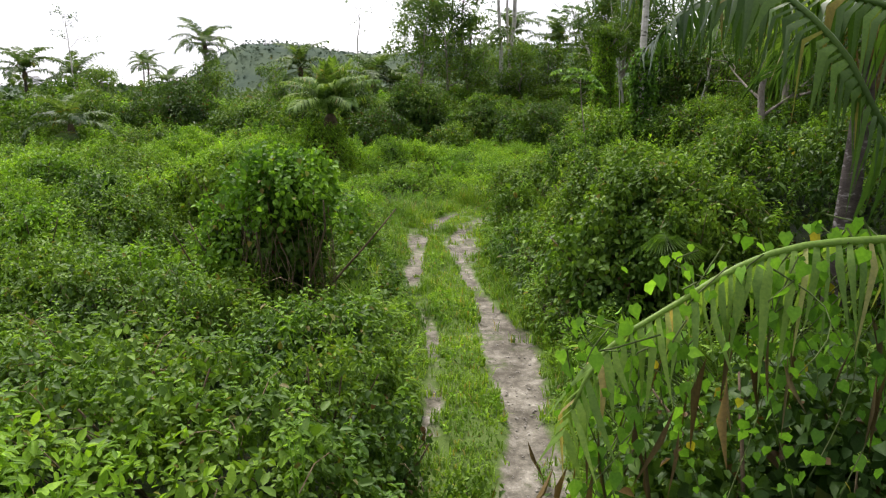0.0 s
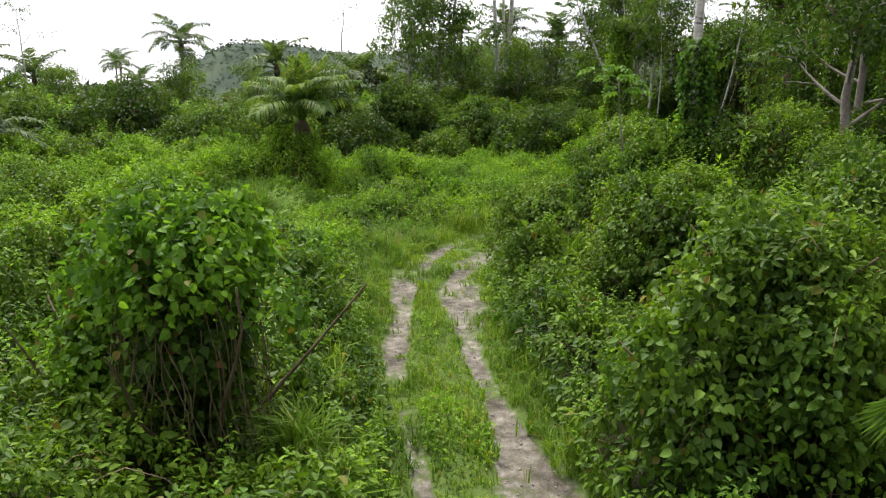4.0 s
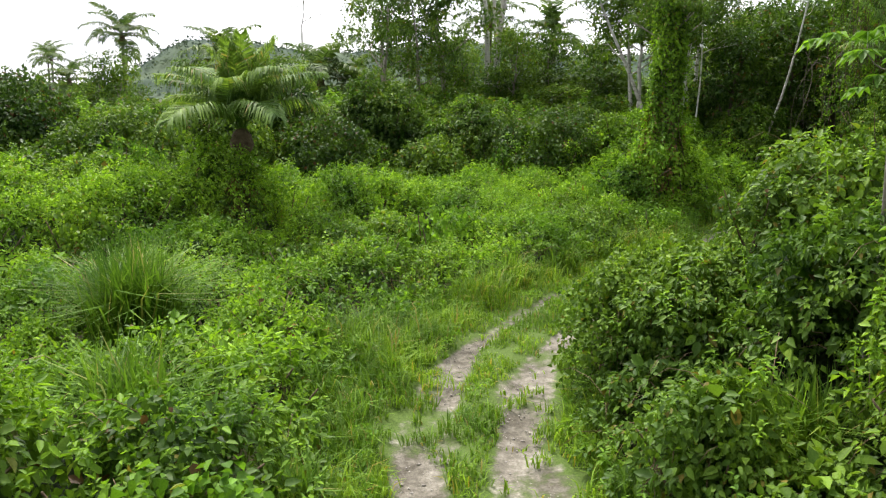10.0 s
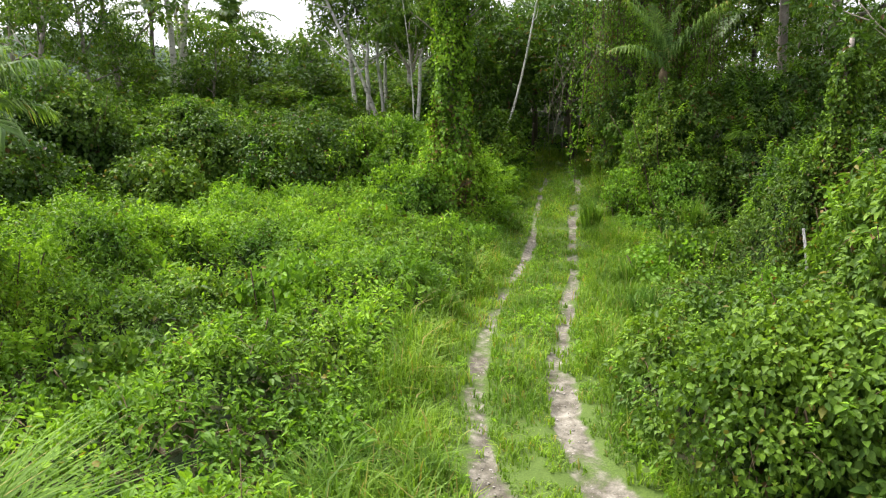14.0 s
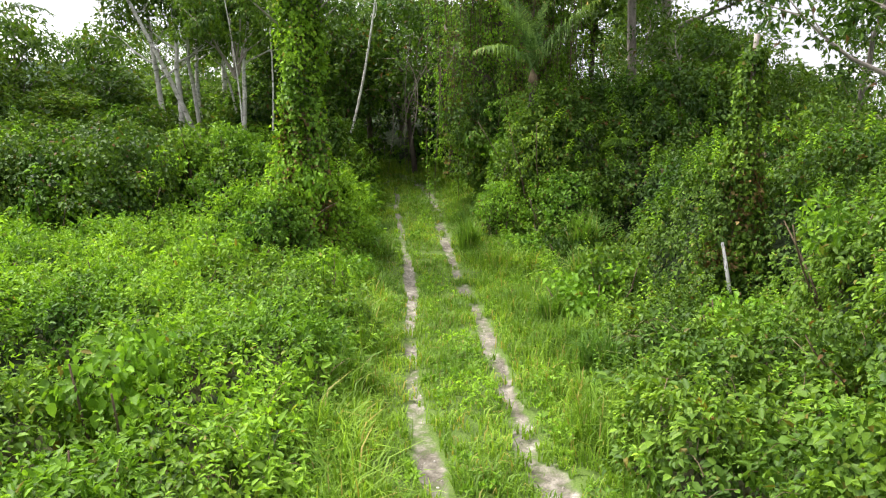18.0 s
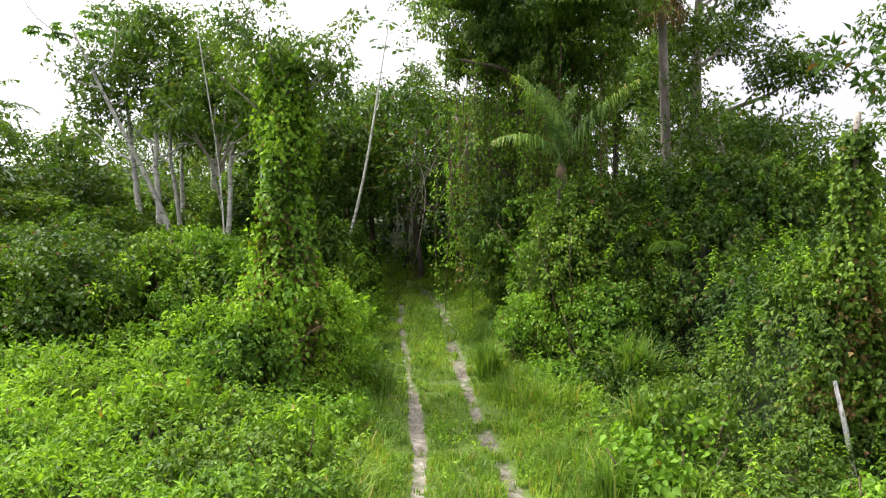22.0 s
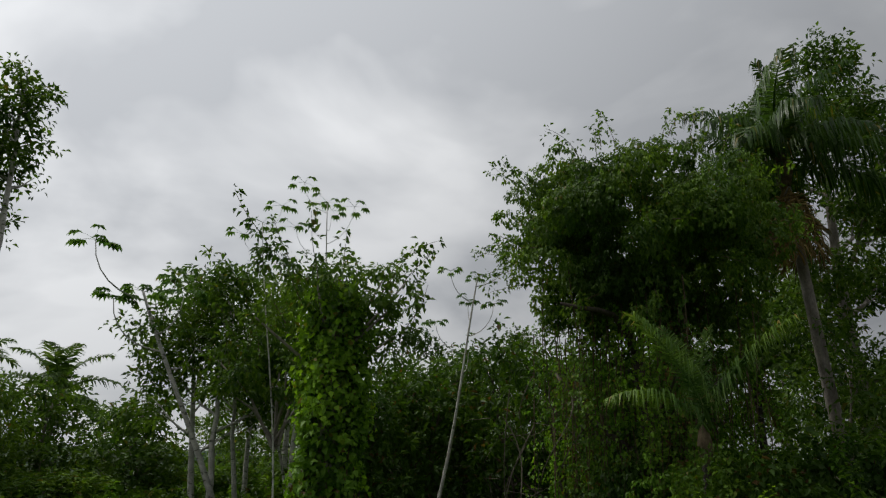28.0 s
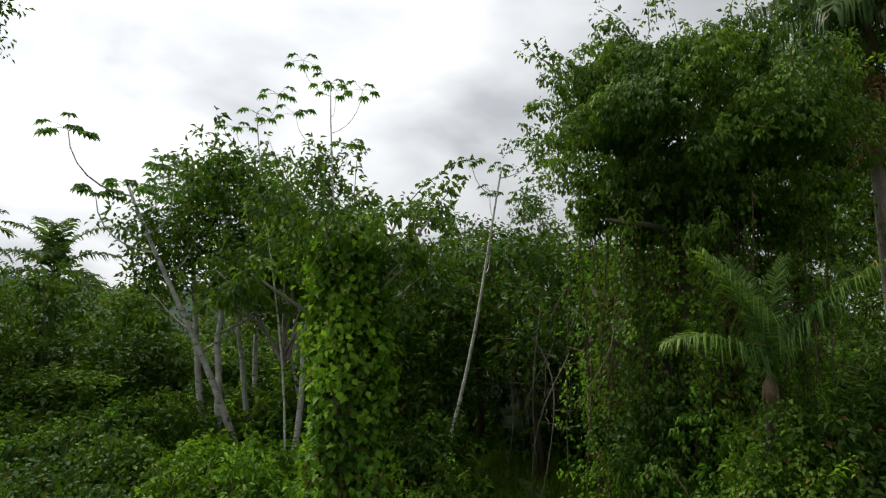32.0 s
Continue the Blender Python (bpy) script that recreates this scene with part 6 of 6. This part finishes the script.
def fan_palm(x, y, z, leaves, radius, label):
    """A low palm with a few pleated fan leaves on thin stalks."""
    root = new("fan_palm")
    root.location = (x, y, gz(x, y))
    tagged(root, label, "palm")
    for i in range(leaves):
        az = 3.9 + (i - (leaves - 1) / 2) * 1.1 + rng.uniform(-0.2, 0.2)
        top = np.array([np.cos(az) * 0.35, np.sin(az) * 0.35, z - gz(x, y) + rng.uniform(-0.25, 0.1) * (i > 0)])
        part("stalk", Soup().put(*tube_arrays(np.array([[0, 0, -0.2], top * np.array([0.3, 0.3, 0.6]), top]), [0.014, 0.009], 4)).mesh("stalk", STEM_GREEN), root)
        k = 34
        a = np.linspace(-2.1, 2.1, k)
        out, sd = np.array([np.cos(az), np.sin(az), -0.35]), np.array([-np.sin(az), np.cos(az), 0])
        ax = np.cos(a)[:, None] * out + np.sin(a)[:, None] * sd + np.array([0, 0, -0.1])
        v, t = leaf_array(np.repeat(top[None], k, 0), ax, np.tile(unit(np.array([np.cos(az) * 0.4, np.sin(az) * 0.4, 1.0])), (k, 1)), radius * rng.uniform(0.85, 1.05, k), radius * 0.075, fold=0.3, droop=0.25)
        part("fan_leaf", mesh_from("fan_leaf", v, t, LEAF_MID), root)


for x, y, z, k, r in ((4.15, 12.1, 3.2, 2, 0.5), (2.15, 7.15, 3.15, 4, 0.48), (5.4, 24.2, 3.7, 3, 0.5), (20.5, 43.0, 4.5, 3, 0.6)):
    fan_palm(x, y, z, k, r, "low fan palm with pleated green leaves in the scrub")


# ---------------------------------------------------------------- shrubs standing out of the scrub
def shrub_model(leaf, density, mat, label, draped):
    root = new("shrub")
    tagged(root, label, "shrub", "shrubs of the clearing")
    for i in range(4):
        az = i * 1.57 + rng.uniform(-0.5, 0.5)
        pts = limb_points((0.05 * np.cos(az), 0.05 * np.sin(az), -0.6), (0.5 * np.cos(az), 0.5 * np.sin(az), 1), 1.7, (0, 0, 0.02), 6)
        part("stem", Soup().put(*tube_arrays(pts, [0.03, 0.012], 4)).mesh("stem", STEM_BROWN), root)
    cs, rs = lumps_cloud((0, 0, 0.75), (0.95, 0.95, 0.6), 13, 0.8)
    rs *= 0.9
    if draped:
        ps, os_ = [], []
        for c, r in zip(cs, rs):
            n = int(4 * np.pi * r * r * density)
            d = unit(rng.normal(size=(n, 3)))
            d = d[d[:, 2] > -0.75]
            ps.append(c + d * r * rng.uniform(0.8, 1.1, len(d))[:, None] - np.array([0, 0, 0.25]) * rng.uniform(0, 1, len(d))[:, None] * (d[:, 2:3] < 0.3))
            os_.append(d)
        v, t = curtain_leaves(np.vstack(ps), leaf, 5, np.vstack(os_), 0.8, oval=True)
    else:
        v, t = lump_leaves(cs, rs, leaf, density, 5, 0.45, 0.1, True)
    part("foliage", mesh_from("foliage", v, t, mat), root)
    return root


SHRUBS = [shrub_model(0.105, 21, LEAF_MID, "rounded shrub draped with broad creeper leaves", True), shrub_model(0.115, 18, LEAF_VINE, "shrub under a bright green creeper", True), shrub_model(0.125, 16, LEAF_BRIGHT, "bushy herb with bright lance-shaped leaves", False),
          shrub_model(0.105, 20, LEAF_DARK, "dark-leaved shrub in the scrub", True), shrub_model(0.14, 12, LEAF_BRIGHT, "loose leafy shrub with fresh green shoots", False), shrub_model(0.105, 18, LEAF_MID, "dense mid-green shrub among the creepers", False)]
shrub_spots = []
for _ in range(5000):
    if len(shrub_spots) > 135:
        break
    x, y = rng.uniform(-16, 22), rng.uniform(7, 62)
    d, side = track_distance(x, y)
    sc = rng.uniform(0.55, 1.35)
    if d < 1.7 + 0.9 * sc or np.hypot(x - 14.3, y - 35.9) < 2.6 or forest_share(x, y) > 0.3 or any((x - a) ** 2 + (y - b) ** 2 < 1.9 for a, b, _ in shrub_spots) or np.min(np.hypot(NEAR_LINE[:, 0] - x, NEAR_LINE[:, 1] - y)) > 24:
        continue
    shrub_spots.append((x, y, sc))
shrub_spots += [(-0.9, 8.4, 0.8), (0.2, 7.9, 0.7), (-1.6, 9.6, 0.9)]
for x, y, sc in shrub_spots:
    h = float(scrub_height(np.array([x]), np.array([y]))[0])
    k = int(rng.integers(0, 6))
    copy_thing(SHRUBS[(0, 3, 5, 3, 0, 5)[k] if x > 0.5 and y < 33 or x < -1.5 and y < 14 else (1, 2, 4, 1, 2, 0)[k] if y > 30 and x < 11 else k], pose(x, y, gz(x, y) + max(0.0, h - 0.75 * sc), 0, 0, rng.uniform(0, 360)) @ Matrix.Diagonal((sc, sc, sc * rng.uniform(0.85, 1.3), 1)))


def big_bush(x, y, size, top, leaf, density, mat, label, bare=0.0, lumps=22):
    """A large bush hung all over with creeper leaves; inner leaves coloured dark for shade, stems and dead vine ends
    show inside. bare: how open its skirt is.
    """
    root = new("creeper_bush")
    root.location = (x, y, gz(x, y))
    tagged(root, label, "bush", "creeper-hung bushes")
    for i in range(6):
        az = i * 1.05 + rng.uniform(-0.3, 0.3)
        pts = limb_points((0.2 * np.cos(az), 0.2 * np.sin(az), -0.2), (0.45 * np.cos(az), 0.45 * np.sin(az), 1), top * 0.85, (0, 0, 0.02), 7)
        part("stem", Soup().put(*tube_arrays(pts, [0.045, 0.015], 4)).mesh("stem", STEM_BROWN), root)
    # cushions spread evenly over the upper part and down the flanks
    k = np.arange(lumps)
    up = 1 - (1.0 if bare > 0.5 else 1.35) * (k + 0.5) / lumps
    az = k * 2.39996 + rng.uniform(-0.3, 0.3, lumps)
    flat = np.sqrt(np.clip(1 - up ** 2, 0, 1))
    rise, waist = (top * 0.33, top * 0.61) if bare > 0.5 else (top * 0.44, top * 0.5)
    out = size * rng.uniform(0.6, 1.02, lumps)
    cs = np.column_stack([flat * np.cos(az) * out, flat * np.sin(az) * out, waist + up * rise * rng.uniform(0.72, 1.05, lumps)])
    rs = size * rng.uniform(0.2, 0.46, lumps)
    ps, os_ = [], []
    for c, r in zip(cs, rs):
        n = int(4 * np.pi * r * r * density)
        d = unit(rng.normal(size=(n, 3)))
        d = d[(d[:, 2] > -0.75) & (d @ unit(c - np.array([0, 0, top * 0.45])) > -0.35)]
        drop = rng.uniform(0, 1, len(d)) ** 2 * (d[:, 2] < 0.2) * 0.35 * size
        ps.append(c + d * r * np.array([1, 1, 0.85]) * rng.uniform(0.8, 1.1, len(d))[:, None] - np.column_stack([0 * drop, 0 * drop, drop]))
        os_.append(d)
    p, o = np.vstack(ps), np.vstack(os_)
    p[:, 2] = np.maximum(p[:, 2], 0.1)
    part("foliage", mesh_from("foliage", *curtain_leaves(p, leaf, 5, o, 0.78, oval=leaf > 0.12), mat), root)
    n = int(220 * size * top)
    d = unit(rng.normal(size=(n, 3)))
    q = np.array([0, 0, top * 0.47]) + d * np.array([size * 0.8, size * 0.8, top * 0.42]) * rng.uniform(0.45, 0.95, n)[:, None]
    part("inner_leaves", mesh_from("inner_leaves", *curtain_leaves(q, leaf * 1.3, 2, d, 0.75), LEAF_DARK), root, "dark inner leaves, shade put into their colour")
    dead = Soup()
    f = np.linspace(0, 1, 6)[:, None]
    for i in range(int(16 + 60 * bare)):
        a = rng.uniform(0, 6.3)
        p0 = np.array([np.cos(a) * size * 0.8, np.sin(a) * size * 0.8, top * rng.uniform(0.3, 0.75)])
        ln = rng.uniform(0.6, 1.0) * p0[2]
        dead.put(*tube_arrays(p0 + f * np.array([0.25 * np.cos(a + 1), 0.25 * np.sin(a + 1), -ln]) + 0.12 * np.sin(f * 5 + i) * np.array([np.sin(a), np.cos(a), 0]), [0.01, 0.006], 3))
    part("dead_vines", dead.mesh("dead_vines", DRY_STEM), root, "dead brown vine ends")


for x, y, size, top, mat in ((-3.75, 16.8, 1.25, 4.65, LEAF_VINE), (-5.1, 17.7, 1.1, 3.5, LEAF_VINE), (-3.4, 23.6, 0.9, 2.1, LEAF_VINE), (-7.2, 24.0, 1.7, 3.6, LEAF_MID), (2.7, 25.7, 0.8, 2.2, LEAF_MID), (3.7, 30.2, 1.5, 2.9, LEAF_MID), (4.6, 16.0, 1.7, 3.9, LEAF_MID),
                             (7.1, 29.4, 1.9, 4.5, LEAF_MID), (6.1, 24.4, 1.8, 4.0, LEAF_MID), (6.0, 18.4, 1.8, 3.8, LEAF_DARK)):
    fine = x > 2 and y > 20
    big_bush(x, y, size, top, 0.105 if fine else 0.14, 34 if fine else 21, mat, "tall bush smothered in hanging creeper leaves", 1.0 if -4.5 < x < -3.5 and y < 18 else 0.2)
for x, y, size, top in THICKETS:
    big_bush(x, y, size, top, 0.13, 13, LEAF_DARK, "dark thicket under the trailing heart-leaved vine")
for x, y, size, top, mat in ((6.9, 57.5, 2.7, 4.0, LEAF_DARK), (3.6, 60.4, 2.5, 4.6, LEAF_TREE), (10.2, 60.0, 2.2, 3.8, LEAF_TREE)):
    big_bush(x, y, size, top, 0.15, 14, mat, "dark-leaved spreading bush behind the clearing")
big_bush(18.9, 45.8, 1.25, 6.2, 0.11, 26, LEAF_MID, "vine-hung thicket at the foot of the young palm")
for x, y, size, top, mat in ((-14, 51, 3.0, 4.6, LEAF_TREE), (-19.5, 53, 3.2, 6.4, LEAF_DARK), (-10.5, 56, 2.4, 6.2, LEAF_MID), (-25, 50, 3.2, 5.2, LEAF_TREE), (-5.5, 58, 2.8, 4.4, LEAF_DARK), (-2.0, 62, 2.6, 7.2, LEAF_TREE), (-30, 58, 3.2, 6.6, LEAF_MID), (0.6, 57.5, 2.0, 3.4, LEAF_MID), (-8.2, 61, 2.4, 7.4, LEAF_DARK)):
    big_bush(x, y, size, top, 0.17, 11, mat, "dark-leaved spreading bush behind the clearing")
for x, y, size, top in ((18.4, 44.0, 1.2, 3.2), (19.8, 43.4, 1.2, 3.6), (17.6, 46.4, 0.9, 2.4)):
    big_bush(x, y, size, top, 0.1, 26, LEAF_VINE if x < 19 else LEAF_MID, "vine-hung bush along the forest edge")
for i, ob in enumerate(SHRUBS):
    x, y = ((-9, 15), (-11, 19), (-9.5, 27), (9, 23), (-10, 35), (9.5, 26))[i]
    ob.location = (x, y, gz(x, y) + max(0.0, float(scrub_height(np.array([x]), np.array([y]))[0]) - 0.7))


# ---------------------------------------------------------------- lianas and bare twigs beside the gap
def liana_tangle(x, y, z, count, label):
    root = new("liana_tangle")
    root.location = (x, y, gz(x, y))
    tagged(root, label, "liana")
    for i in range(count):
        a, ln = rng.uniform(0, 6.3), rng.uniform(1.5, 5.0)
        f = np.linspace(0, 1, 9)
        sway = rng.uniform(0.2, 0.9)
        p = np.column_stack([rng.uniform(-1.4, 1.4) + sway * np.sin(f * 3.2 + a), rng.uniform(-1.4, 1.4) + sway * np.cos(f * 2.6 + a), z + rng.uniform(-1, 1.2) - ln * f + 0.5 * np.sin(f * 3.1) * (i % 3 == 0)])
        p[:, 2] = np.maximum(p[:, 2], 0.2)
        part("liana", Soup().put(*tube_arrays(p, [0.022, 0.012], 4)).mesh("liana", STEM_PALE), root)
    for i in range(count * 2):
        p = limb_points((rng.uniform(-1.5, 1.5), rng.uniform(-1.5, 1.5), z - rng.uniform(0, 3)), rng.normal(size=3), rng.uniform(0.5, 1.3), (0, 0, -0.12), 5)
        part("twig", Soup().put(*tube_arrays(p, [0.012, 0.004], 3)).mesh("twig", STEM_PALE), root)


STEM_PALE = rough_material("dry_twig", (0.08, 0.066, 0.05), (0.18, 0.155, 0.125), 5.0, 0.9, 0.3)
liana_tangle(19.6, 52.0, 7.4, 8, "tangle of bare hanging lianas and grey twigs beside the gap")
liana_tangle(23.2, 57.8, 5.4, 5, "bare hanging lianas in the shade of the gap")
